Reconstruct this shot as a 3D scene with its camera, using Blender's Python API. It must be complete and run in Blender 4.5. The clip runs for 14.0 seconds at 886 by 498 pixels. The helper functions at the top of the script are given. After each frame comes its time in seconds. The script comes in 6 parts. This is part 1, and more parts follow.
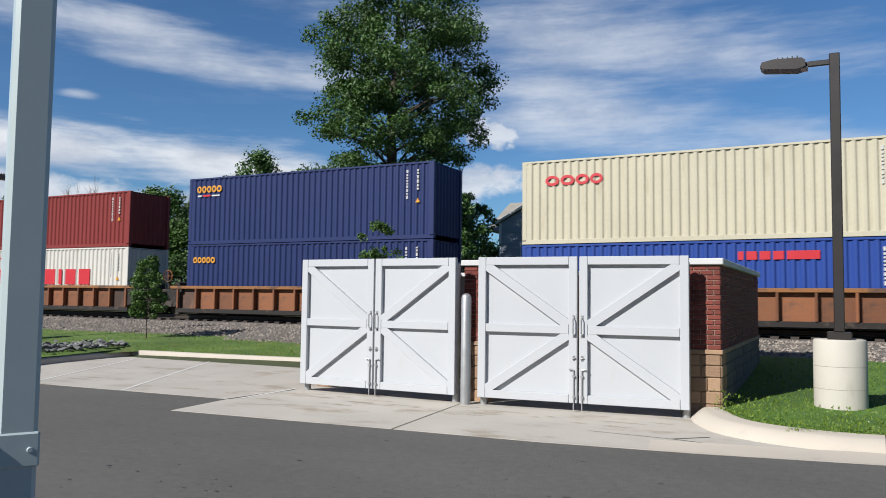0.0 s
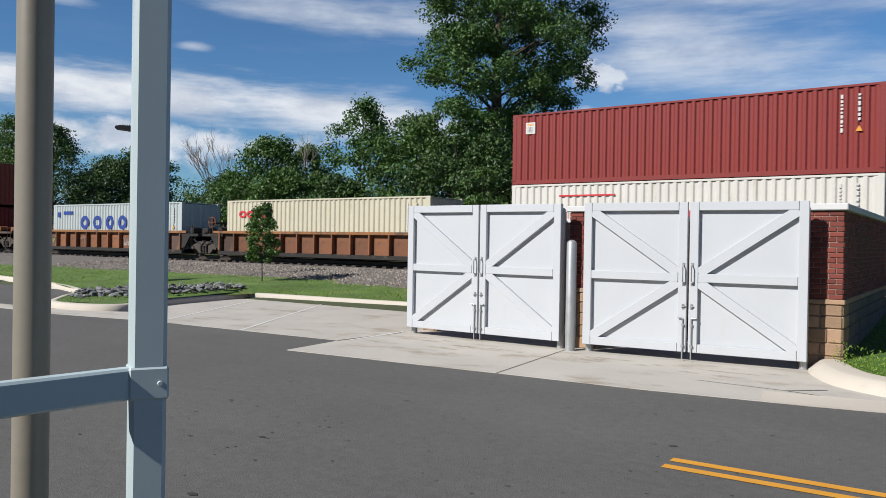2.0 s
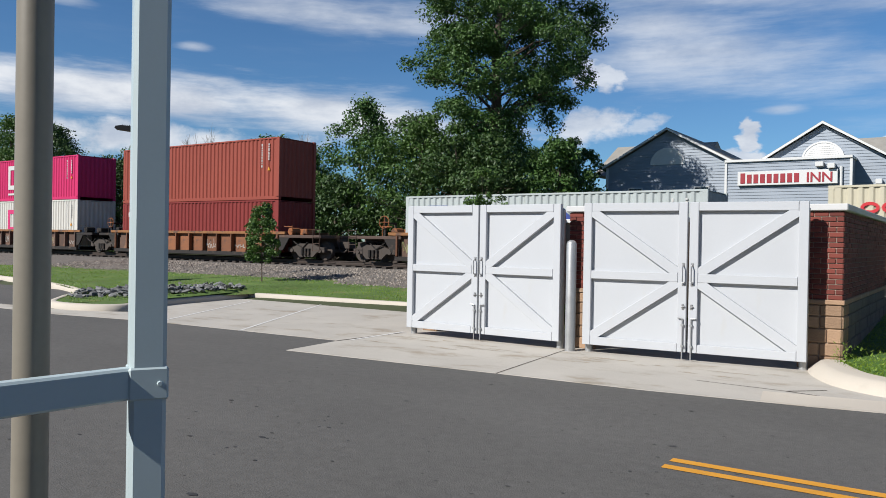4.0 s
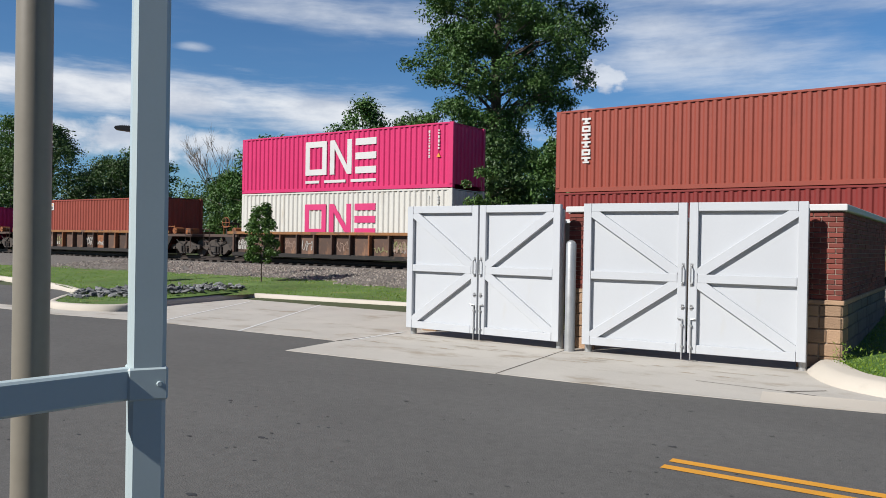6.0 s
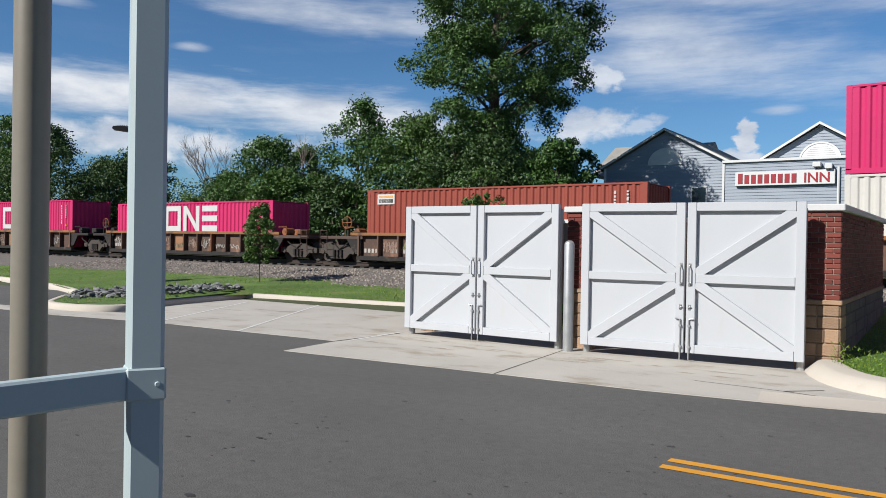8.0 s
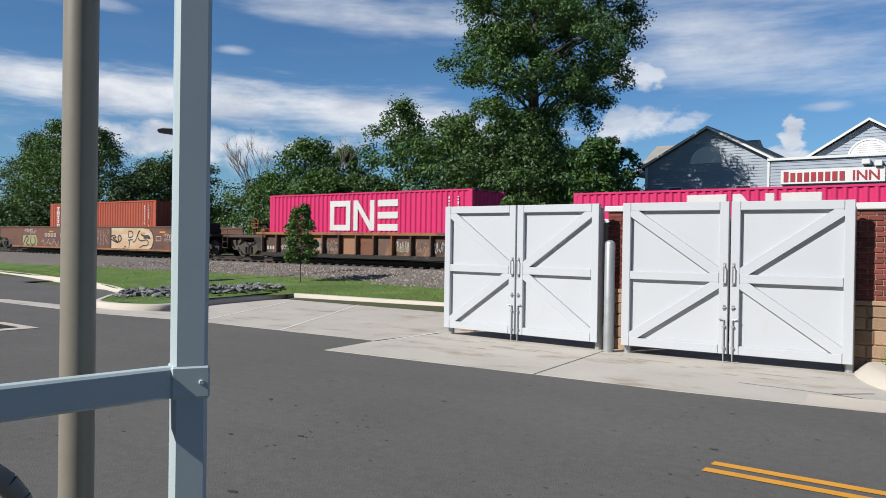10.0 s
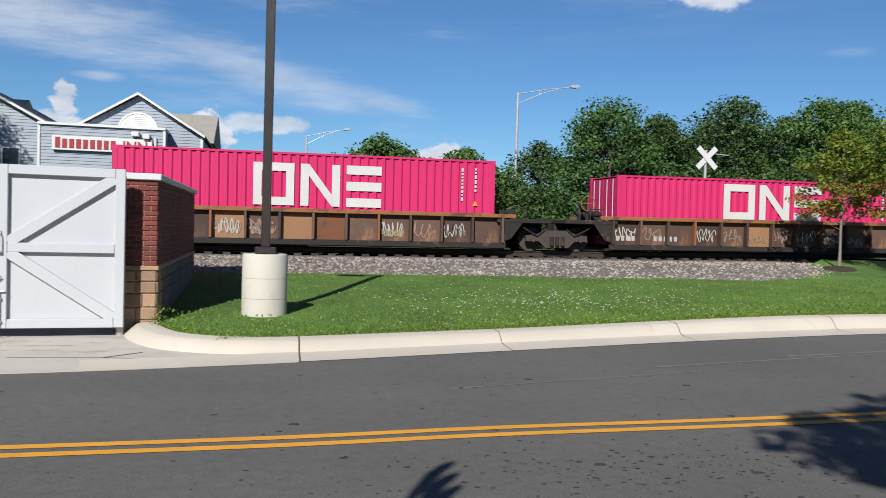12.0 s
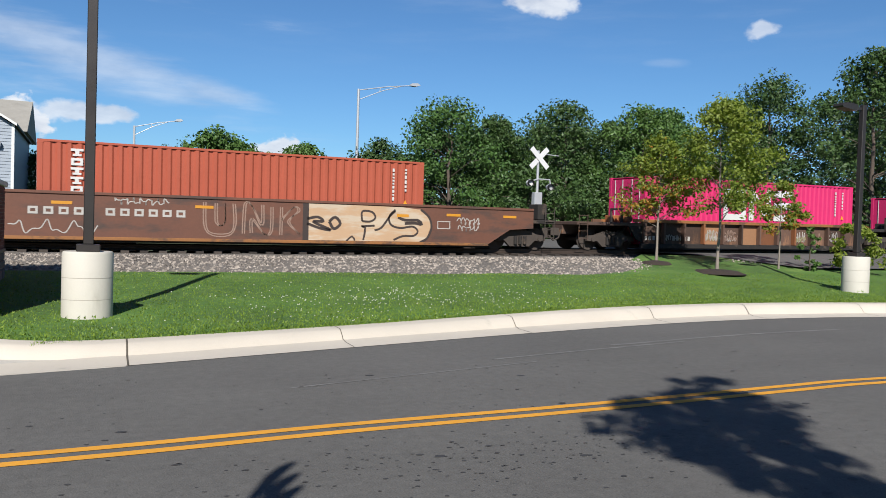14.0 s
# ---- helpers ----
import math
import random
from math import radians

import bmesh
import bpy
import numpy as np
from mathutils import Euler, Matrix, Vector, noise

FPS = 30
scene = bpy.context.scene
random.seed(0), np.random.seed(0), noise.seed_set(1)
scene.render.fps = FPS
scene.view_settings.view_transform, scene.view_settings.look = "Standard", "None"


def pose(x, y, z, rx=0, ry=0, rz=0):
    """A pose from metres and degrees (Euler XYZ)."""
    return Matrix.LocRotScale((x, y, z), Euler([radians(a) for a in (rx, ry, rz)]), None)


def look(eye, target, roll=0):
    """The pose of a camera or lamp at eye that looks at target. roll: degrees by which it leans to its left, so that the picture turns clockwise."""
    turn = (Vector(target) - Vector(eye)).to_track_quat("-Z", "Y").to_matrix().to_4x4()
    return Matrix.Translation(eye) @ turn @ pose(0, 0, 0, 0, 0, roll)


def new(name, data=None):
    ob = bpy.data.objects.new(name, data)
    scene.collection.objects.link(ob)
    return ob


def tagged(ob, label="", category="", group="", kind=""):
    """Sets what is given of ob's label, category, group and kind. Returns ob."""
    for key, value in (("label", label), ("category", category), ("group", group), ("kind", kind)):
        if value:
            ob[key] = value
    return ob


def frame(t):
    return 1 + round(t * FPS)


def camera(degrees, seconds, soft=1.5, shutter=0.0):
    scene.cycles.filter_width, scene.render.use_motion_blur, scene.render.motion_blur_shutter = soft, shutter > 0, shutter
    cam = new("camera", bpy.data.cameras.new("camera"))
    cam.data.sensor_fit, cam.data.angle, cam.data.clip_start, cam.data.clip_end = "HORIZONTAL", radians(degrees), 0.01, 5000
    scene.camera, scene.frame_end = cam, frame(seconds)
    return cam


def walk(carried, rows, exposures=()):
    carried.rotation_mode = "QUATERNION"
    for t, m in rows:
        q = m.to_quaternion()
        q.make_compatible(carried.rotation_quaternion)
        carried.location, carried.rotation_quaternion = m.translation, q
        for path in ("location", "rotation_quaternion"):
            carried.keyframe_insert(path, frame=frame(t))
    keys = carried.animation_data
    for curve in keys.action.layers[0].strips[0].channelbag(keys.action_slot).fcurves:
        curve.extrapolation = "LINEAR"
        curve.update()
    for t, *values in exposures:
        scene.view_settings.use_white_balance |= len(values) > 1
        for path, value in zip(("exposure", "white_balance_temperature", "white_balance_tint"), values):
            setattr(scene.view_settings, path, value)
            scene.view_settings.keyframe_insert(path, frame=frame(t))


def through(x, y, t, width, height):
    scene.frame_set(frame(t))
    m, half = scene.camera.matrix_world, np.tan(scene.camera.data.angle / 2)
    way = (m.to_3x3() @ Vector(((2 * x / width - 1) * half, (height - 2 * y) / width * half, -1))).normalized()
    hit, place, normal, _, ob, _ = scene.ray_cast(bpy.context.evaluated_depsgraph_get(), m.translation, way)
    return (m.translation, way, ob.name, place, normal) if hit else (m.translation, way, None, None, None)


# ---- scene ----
# ---------------------------------------------------------------- camera
cam = camera(59.22, 14.0, soft=0.55, shutter=0.08)
EYE = (0.0, 0.0, 1.75)
walk(cam, [(t, pose(*EYE, rx, ry, rz)) for t, rx, ry, rz in (
    (0, 93.603, -0.731, 26.791), (0.1, 92.85, -0.735, 28.10),
    (0.5, 90.154, -0.759, 32.237), (1, 89.262, -0.874, 34.410), (1.5, 89.468, -0.954, 34.510),
    (2, 89.529, -0.960, 34.463), (2.5, 89.546, -0.955, 34.461), (3, 89.542, -0.970, 34.456),
    (5.5, 89.557, -0.990, 34.442), (6, 89.564, -0.990, 34.419), (6.5, 89.594, -0.965, 34.401),
    (7, 89.594, -0.960, 34.401), (9.3, 89.550, -0.964, 34.15), (9.5, 89.548, -0.964, 34.156), (9.7, 89.553, -0.932, 34.637),
    (9.85, 89.544, -0.900, 35.715), (10, 89.530, -0.865, 37.175), (10.2, 89.526, -0.813, 37.956),
    (10.3, 89.529, -0.789, 38.080), (10.5, 89.550, -0.752, 37.325), (10.7, 89.582, -0.849, 33.643),
    (10.85, 89.619, -0.925, 30.187), (11, 89.687, -1.009, 25.089), (11.2, 89.495, -1.110, 17.816),
    (11.5, 89.232, -1.230, 5.978), (11.8, 88.716, -1.537, -6.552), (12, 88.330, -1.726, -12.868),
    (12.2, 88.356, -1.807, -17.921), (12.3, 88.345, -1.856, -19.126), (12.5, 88.314, -1.957, -20.993),
    (13, 88.451, -1.974, -21.258), (13.5, 88.450, -1.970, -21.274), (13.7, 88.448, -1.93, -22.3),
    (13.9, 88.442, -1.88, -23.9), (14, 88.441, -1.867, -24.512))],
    exposures=((0, 0.42), (11.2, 0.42), (12.0, 0.44), (12.5, 0.52), (14, 0.56)))

# ---------------------------------------------------------------- light
SUN_AZ = math.atan2(-0.41, -0.91)          # compass of the sun, from +y towards +x
SUN_EL = radians(36)
sun_dir = Vector((math.sin(SUN_AZ) * math.cos(SUN_EL), math.cos(SUN_AZ) * math.cos(SUN_EL), math.sin(SUN_EL)))
sun_lamp = bpy.data.lights.new("sun", "SUN")
sun_lamp.energy, sun_lamp.angle, sun_lamp.color = 4.6, radians(0.53), (1.0, 0.968, 0.925)
sun = new("sun", sun_lamp)
sun.matrix_world = look(sun_dir * 50, (0, 0, 0))


class Nodes:
    """A short hand for node trees."""

    def __init__(self, tree):
        self.tree = tree
        tree.nodes.clear()

    def add(self, kind, **values):
        n = self.tree.nodes.new(kind)
        for k, v in values.items():
            if k == "operation":
                n.operation = v
            elif k == "blend":
                n.blend_type = v
            elif k == "dims":
                n.noise_dimensions = v
        return n

    def put(self, a, socket):
        if isinstance(a, (int, float)):
            socket.default_value = a
        elif isinstance(a, tuple):
            socket.default_value = a if len(a) == len(socket.default_value) else (*a, 1)
        elif a is not None:
            self.tree.links.new(a, socket)

    def math(self, op, a, b=None, c=None):
        n = self.add("ShaderNodeMath", operation=op)
        for k, v in enumerate((a, b, c)):
            if v is not None:
                self.put(v, n.inputs[k])
        return n.outputs[0]

    def mix(self, f, a, b, blend="MIX"):
        n = self.add("ShaderNodeMix")
        n.data_type, n.blend_type = "RGBA", blend
        self.put(f, n.inputs[0]), self.put(a, n.inputs[6]), self.put(b, n.inputs[7])
        return n.outputs[2]

    def noise(self, vec, scale, detail=3, rough=0.55):
        n = self.add("ShaderNodeTexNoise")
        self.put(vec, n.inputs["Vector"])
        n.inputs["Scale"].default_value, n.inputs["Detail"].default_value, n.inputs["Roughness"].default_value = scale, detail, rough
        return n.outputs["Fac"]

    def ramp(self, fac, lo, hi):
        n = self.add("ShaderNodeMapRange")
        n.interpolation_type = "SMOOTHSTEP"
        self.put(fac, n.inputs[0])
        n.inputs[1].default_value, n.inputs[2].default_value = lo, hi
        return n.outputs[0]

    def stretch(self, vec, scale):
        n = self.add("ShaderNodeMapping")
        self.put(vec, n.inputs[0])
        n.inputs["Scale"].default_value = scale
        return n.outputs[0]


# sky with cloud banks: compass, height, half width, half height (degrees), slope, density, softness
CLOUDS = ((-58, 9.9, 16, 2.2, 0.0, 1.0, 1.0), (-42, 9.3, 14, 1.9, -0.06, 0.95, 1.0), (-54, 6.6, 11, 1.4, 0, 0.9, 0.8),
          (-52.3, 13.2, 1.4, 0.4, 0, 0.5, 1.0), (-61, 15.4, 2.4, 0.5, -0.1, 0.4, 1.0), (-46, 17.0, 16, 1.8, -0.12, 0.68, 1.2),
          (-16, 13.4, 14, 3.4, -0.12, 0.68, 1.3), (-17, 18.5, 24, 3.4, -0.1, 0.62, 1.3), (-24, 8.5, 3.4, 1.3, 0.22, 0.85, 0.6), (-23.6, 12.2, 2.2, 1.2, -0.1, 0.8, 0.6),
          (-20, 8.6, 1.6, 0.7, 0.3, 0.6, 0.6), (-13.2, 7.3, 0.8, 1.6, 0, 0.95, 0.35), (-13.5, 5.8, 2.6, 0.9, 0, 0.9, 0.4),
          (-11.1, 9.3, 1.9, 0.4, 0, 0.5, 0.9), (-3.9, 6.0, 1.7, 1.5, 0, 0.95, 0.35), (-0.4, 6.8, 3.2, 0.7, 0, 0.75, 0.5),
          (-1, 10.8, 13, 1.7, -0.26, 0.42, 1.1), (8, 8.9, 4.5, 1.0, -0.2, 0.4, 1.1), (31, 16.0, 2.6, 0.85, -0.1, 0.85, 0.6),
          (46.2, 13.8, 1.1, 0.65, 0, 0.6, 0.7), (40.1, 11.9, 1.6, 0.35, 0, 0.12, 1.0), (12.4, 5.3, 1.8, 0.9, 0, 0.9, 0.4),
          (-95, 12, 24, 4, 0.1, 0.5, 1.2), (110, 14, 26, 4, 0, 0.35, 1.2))


def build_sky():
    world = bpy.data.worlds.new("sky")
    scene.world = world
    world.use_nodes = True
    g = Nodes(world.node_tree)
    out = g.add("ShaderNodeOutputWorld")
    back = g.add("ShaderNodeBackground")
    sky = g.add("ShaderNodeTexSky")
    sky.sky_type, sky.sun_disc = "NISHITA", False
    sky.sun_elevation, sky.sun_rotation = SUN_EL, SUN_AZ
    sky.air_density, sky.dust_density, sky.ozone_density, sky.altitude = 1.0, 0.1, 3.5, 100
    way = g.add("ShaderNodeTexCoord").outputs["Generated"]
    xyz = g.add("ShaderNodeSeparateXYZ")
    g.put(way, xyz.inputs[0])
    az = g.math("MULTIPLY", g.math("ARCTAN2", xyz.outputs[0], xyz.outputs[1]), 180 / math.pi)
    el = g.math("MULTIPLY", g.math("ARCSINE", xyz.outputs[2]), 180 / math.pi)
    puffy = g.noise(g.stretch(way, (1, 1, 1.6)), 22, 6, 0.56)
    small = g.noise(g.stretch(way, (1, 1, 1.5)), 48, 5, 0.52)
    wisp = g.noise(g.stretch(way, (1.0, 1.0, 7.0)), 4.5, 6, 0.6)
    total = None
    for a, e, w, h, slope, dense, soft in CLOUDS:
        da = g.math("SUBTRACT", az, float(a))
        de = g.math("SUBTRACT", g.math("SUBTRACT", el, float(e)), g.math("MULTIPLY", da, float(slope)))
        u = g.math("POWER", g.math("ABSOLUTE", g.math("DIVIDE", da, float(w))), 2.0)
        v = g.math("POWER", g.math("ABSOLUTE", g.math("DIVIDE", de, float(h))), 2.0)
        body = g.math("SUBTRACT", 1.0, g.math("SQRT", g.math("ADD", u, v)))
        grain = (small if w < 2.3 else puffy) if soft < 0.9 else wisp
        lift = g.math("MULTIPLY_ADD", g.math("SUBTRACT", grain, 0.5), (2.1 if w < 2.3 else 2.5) if soft < 0.9 else 2.6, body)
        m = g.math("MULTIPLY", g.ramp(lift, -0.2 * soft, 0.9 * soft), float(dense))
        total = m if total is None else g.math("MAXIMUM", total, m)
    thin = g.math("MULTIPLY", g.ramp(wisp, 0.45, 0.8), g.math("MULTIPLY", g.ramp(el, 9.0, 20.0), 0.16))
    total = g.math("MAXIMUM", total, thin)
    shade = g.ramp(g.noise(g.stretch(way, (1, 1, 2.4)), 11, 5, 0.6), 0.3, 0.7)
    white = g.mix(shade, (6.2, 6.9, 8.2), (9.8, 10.2, 10.8))
    high = g.mix(g.ramp(el, 16.0, 75.0), (0.60, 0.88, 1.12, 1), (0.20, 0.33, 0.50, 1))
    deep = g.mix(1.0, sky.outputs[0], high, "MULTIPLY")
    g.put(g.mix(total, deep, white), back.inputs[0])
    back.inputs[1].default_value = 0.062
    g.put(back.outputs[0], out.inputs[0])


build_sky()

# ---------------------------------------------------------------- materials


def mat(name, col, rough=0.6, metal=0.0, var=0.15, scale=1.5, fine=40.0, bump=0.15, bump_dist=0.004, second=None, second_lo=0.5,
        second_hi=0.7, second_scale=2.0, second_stretch=(1, 1, 1), piece=0.0, island=0.0, coat=0.0, spec=0.5):
    m = bpy.data.materials.new(name)
    m.use_nodes = True
    g = Nodes(m.node_tree)
    out, p = g.add("ShaderNodeOutputMaterial"), g.add("ShaderNodeBsdfPrincipled")
    vec = g.add("ShaderNodeTexCoord").outputs["Object"]
    big, small = g.noise(vec, scale, 4), g.noise(vec, fine, 3)
    c = (*col, 1)
    value = g.math("ADD", g.math("MULTIPLY", g.math("SUBTRACT", big, 0.5), 2.2 * var),
                   g.math("MULTIPLY", g.math("SUBTRACT", small, 0.5), 1.4 * var))
    if piece:
        value = g.math("ADD", value, g.math("MULTIPLY", g.math("SUBTRACT", g.add("ShaderNodeObjectInfo").outputs["Random"], 0.5), 2 * piece))
    if island:
        value = g.math("ADD", value, g.math("MULTIPLY", g.math("SUBTRACT", g.add("ShaderNodeNewGeometry").outputs["Random Per Island"], 0.5), 2 * island))
    base = g.mix(1.0, c, g.math("ADD", value, 1.0), "MULTIPLY")
    if second:
        patch = g.noise(g.stretch(vec, second_stretch), second_scale, 5, 0.65)
        base = g.mix(g.ramp(patch, second_lo, second_hi), base, g.mix(1.0, (*second, 1), g.math("ADD", value, 1.0), "MULTIPLY"))
    g.put(base, p.inputs["Base Color"])
    g.put(g.math("ADD", g.math("MULTIPLY", g.math("SUBTRACT", big, 0.5), 0.25), rough), p.inputs["Roughness"])
    p.inputs["Metallic"].default_value = metal
    p.inputs["Specular IOR Level"].default_value = spec
    p.inputs["Coat Weight"].default_value = coat
    if bump:
        b = g.add("ShaderNodeBump")
        b.inputs["Strength"].default_value, b.inputs["Distance"].default_value = bump, bump_dist
        g.put(g.math("ADD", small, g.math("MULTIPLY", big, 0.6)), b.inputs["Height"])
        g.put(b.outputs[0], p.inputs["Normal"])
    g.put(p.outputs[0], out.inputs[0])
    return m


def leaf_mat(name, a, b, through=0.35):
    m = bpy.data.materials.new(name)
    m.use_nodes = True
    g = Nodes(m.node_tree)
    out, p, tr, mx = (g.add(k) for k in ("ShaderNodeOutputMaterial", "ShaderNodeBsdfPrincipled", "ShaderNodeBsdfTranslucent", "ShaderNodeMixShader"))
    rnd = g.add("ShaderNodeNewGeometry").outputs["Random Per Island"]
    vec = g.add("ShaderNodeTexCoord").outputs["Object"]
    c = g.mix(g.math("MULTIPLY_ADD", g.noise(vec, 0.35, 2), 0.6, g.math("MULTIPLY", rnd, 0.55)), (*a, 1), (*b, 1))
    g.put(c, p.inputs["Base Color"])
    p.inputs["Roughness"].default_value, p.inputs["Specular IOR Level"].default_value = 0.5, 0.35
    g.put(g.mix(1.0, c, (1.25, 1.5, 0.5), "MULTIPLY"), tr.inputs[0])
    mx.inputs[0].default_value = through
    g.put(p.outputs[0], mx.inputs[1]), g.put(tr.outputs[0], mx.inputs[2]), g.put(mx.outputs[0], out.inputs[0])
    return m




def asphalt_mat():
    """Worn asphalt: fine aggregate, pits, faint mottling and long wheel wear."""
    m = bpy.data.materials.new("asphalt")
    m.use_nodes = True
    g = Nodes(m.node_tree)
    out, p = g.add("ShaderNodeOutputMaterial"), g.add("ShaderNodeBsdfPrincipled")
    vec = g.add("ShaderNodeTexCoord").outputs["Object"]
    big = g.noise(vec, 0.35, 5, 0.6)
    wear = g.noise(g.stretch(vec, (0.12, 0.9, 1)), 1.1, 4, 0.6)
    mid = g.noise(vec, 9, 4, 0.65)
    grain = g.noise(vec, 70, 2, 0.7)
    pits = g.ramp(g.noise(vec, 34, 2, 0.6), 0.60, 0.70)
    pale = g.ramp(g.noise(vec, 55, 1, 0.5), 0.66, 0.74)
    value = g.math("MULTIPLY_ADD", g.math("SUBTRACT", big, 0.5), 0.42, 1.0)
    value = g.math("MULTIPLY_ADD", g.math("SUBTRACT", wear, 0.5), 0.22, value)
    value = g.math("MULTIPLY_ADD", g.math("SUBTRACT", mid, 0.5), 0.55, value)
    value = g.math("MULTIPLY_ADD", g.math("SUBTRACT", grain, 0.5), 0.9, value)
    base = g.mix(1.0, (0.108, 0.104, 0.097, 1), value, "MULTIPLY")
    base = g.mix(g.math("MULTIPLY", pits, 0.45), base, (0.045, 0.043, 0.040, 1))
    base = g.mix(g.math("MULTIPLY", pale, 0.35), base, (0.20, 0.19, 0.175, 1))
    g.put(base, p.inputs["Base Color"])
    p.inputs["Roughness"].default_value, p.inputs["Specular IOR Level"].default_value = 0.9, 0.3
    b = g.add("ShaderNodeBump")
    b.inputs["Strength"].default_value, b.inputs["Distance"].default_value = 0.8, 0.006
    g.put(g.math("ADD", grain, g.math("MULTIPLY", mid, 0.5)), b.inputs["Height"])
    g.put(b.outputs[0], p.inputs["Normal"])
    g.put(p.outputs[0], out.inputs[0])
    return m


ASPHALT = asphalt_mat()
TAR = mat("oil_stain", (0.0395, 0.0379, 0.0363), 0.7, var=0.3, scale=8)
CONCRETE = mat("concrete", (0.445, 0.415, 0.365), 0.85, var=0.15, scale=0.9, fine=45, bump=0.3, second=(0.30, 0.255, 0.195), second_lo=0.5,
               second_hi=0.74, second_scale=0.9, second_stretch=(1, 1.6, 1))
STAIN = mat("apron_stain", (0.34, 0.29, 0.225), 0.9, var=0.3, scale=3, second=(0.42, 0.385, 0.33), second_lo=0.42, second_hi=0.6, second_scale=5)
CURB = mat("curb_concrete", (0.482, 0.435, 0.367), 0.85, var=0.1, scale=1.0, fine=70, bump=0.25, second=(0.332, 0.308, 0.261), second_lo=0.6,
           second_hi=0.85, second_scale=1.6)
BASE = mat("cast_concrete", (0.49, 0.462, 0.403), 0.8, var=0.08, scale=2.0, fine=60, bump=0.2, second=(0.379, 0.348, 0.292), second_lo=0.55,
           second_hi=0.8, second_scale=1.5, second_stretch=(1, 1, 0.4))
SEAM = mat("cast_seam", (0.363, 0.332, 0.284), 0.85, var=0.1)
SCUFF = mat("scuff", (0.158, 0.154, 0.146), 0.85, var=0.3, scale=2, second=(0.118, 0.115, 0.109), second_lo=0.4, second_hi=0.6, second_scale=3)
JOINT = mat("joint_dirt", (0.079, 0.0672, 0.0514), 0.95, var=0.3, scale=6)
YELLOW = mat("road_yellow", (0.64, 0.29, 0.024), 0.75, var=0.15, scale=3, fine=80, second=(0.45, 0.25, 0.05), second_lo=0.62, second_hi=0.8, second_scale=9)
LINE = mat("road_white", (0.60, 0.59, 0.56), 0.8, var=0.15, scale=2, fine=60, second=(0.7, 0.67, 0.6), second_lo=0.6, second_hi=0.7, second_scale=6)
GATE = mat("gate_paint", (0.455, 0.472, 0.49), 0.5, var=0.03, scale=1.2, fine=30, bump=0.12, second=(0.45, 0.45, 0.44), second_lo=0.6, second_hi=0.85,
           second_scale=1.6, second_stretch=(2, 2, 0.4))
STEEL = mat("galvanised_steel", (0.411, 0.419, 0.419), 0.45, 0.6, var=0.12, scale=5, second=(0.3, 0.284, 0.261), second_lo=0.55, second_hi=0.8, second_scale=4)
CHAIN = mat("bright_steel", (0.474, 0.474, 0.474), 0.35, 0.8, var=0.1)
BRICK = mat("brick", (0.15, 0.034, 0.024), 0.85, var=0.16, scale=5, fine=70, bump=0.4, piece=0.28)
BRICK_FAR = mat("brick_joined", (0.15, 0.034, 0.024), 0.85, var=0.16, scale=5, fine=70, bump=0.4, island=0.28)
MORTAR = mat("mortar", (0.31, 0.25, 0.20), 0.95, var=0.15, scale=8, fine=80, bump=0.4)
STONE = mat("split_stone", (0.31, 0.20, 0.125), 0.9, var=0.2, scale=4, fine=35, bump=0.8, bump_dist=0.012, piece=0.22, second=(0.411, 0.316, 0.229),
            second_lo=0.5, second_hi=0.75, second_scale=3)
# grey block of the east face, colour darkened to hold that side's shade
BLOCK_SHADED = mat("grey_block", (0.125, 0.112, 0.098), 0.9, var=0.14, scale=3, fine=40, bump=0.5, piece=0.12)
CAP = mat("cap_stone", (0.54, 0.54, 0.53), 0.6, var=0.05, scale=2)
BRONZE = mat("dark_bronze", (0.030, 0.026, 0.024), 0.45, 0.3, var=0.15, scale=2, second=(0.06, 0.055, 0.05), second_lo=0.6, second_hi=0.85, second_scale=3)
LENS = mat("lamp_lens", (0.198, 0.198, 0.19), 0.3, var=0.1)
RAILING = mat("railing_paint", (0.44, 0.525, 0.54), 0.38, var=0.04, scale=6, fine=90, bump=0.015, second=(0.44, 0.49, 0.51), second_lo=0.6, second_hi=0.85, second_scale=9)
PIPE = mat("pipe_paint", (0.215, 0.195, 0.158), 0.5, var=0.08, scale=5, bump=0.03, second=(0.261, 0.237, 0.198), second_lo=0.55, second_hi=0.8, second_scale=3, second_stretch=(1, 1, 0.2))
GRASS = mat("turf", (0.062, 0.135, 0.018), 0.95, var=0.6, scale=0.6, fine=9, bump=1.0, bump_dist=0.03, second=(0.095, 0.15, 0.028), second_lo=0.5, second_hi=0.75, second_scale=1.2)
VERGE = mat("rough_verge", (0.085, 0.148, 0.026), 0.95, var=0.6, scale=0.8, fine=9, bump=1.0, bump_dist=0.03, second=(0.135, 0.135, 0.045), second_lo=0.52, second_hi=0.74, second_scale=1.6)
EARTH = mat("far_ground", (0.0553, 0.0672, 0.0237), 0.95, var=0.35, scale=0.2, fine=3, bump=0.5, bump_dist=0.05, second=(0.103, 0.079, 0.0474), second_lo=0.55, second_hi=0.75, second_scale=0.3)
BLADE = leaf_mat("grass_blade", (0.055, 0.12, 0.012), (0.215, 0.30, 0.042), 0.3)
CLOVER = mat("clover_flower", (0.75, 0.74, 0.68), 0.8, var=0.1)
BALLAST = mat("ballast", (0.16, 0.142, 0.122), 0.95, var=0.3, scale=1.5, fine=20, bump=1.0, bump_dist=0.04, second=(0.118, 0.107, 0.0948), second_lo=0.45, second_hi=0.62, second_scale=14)
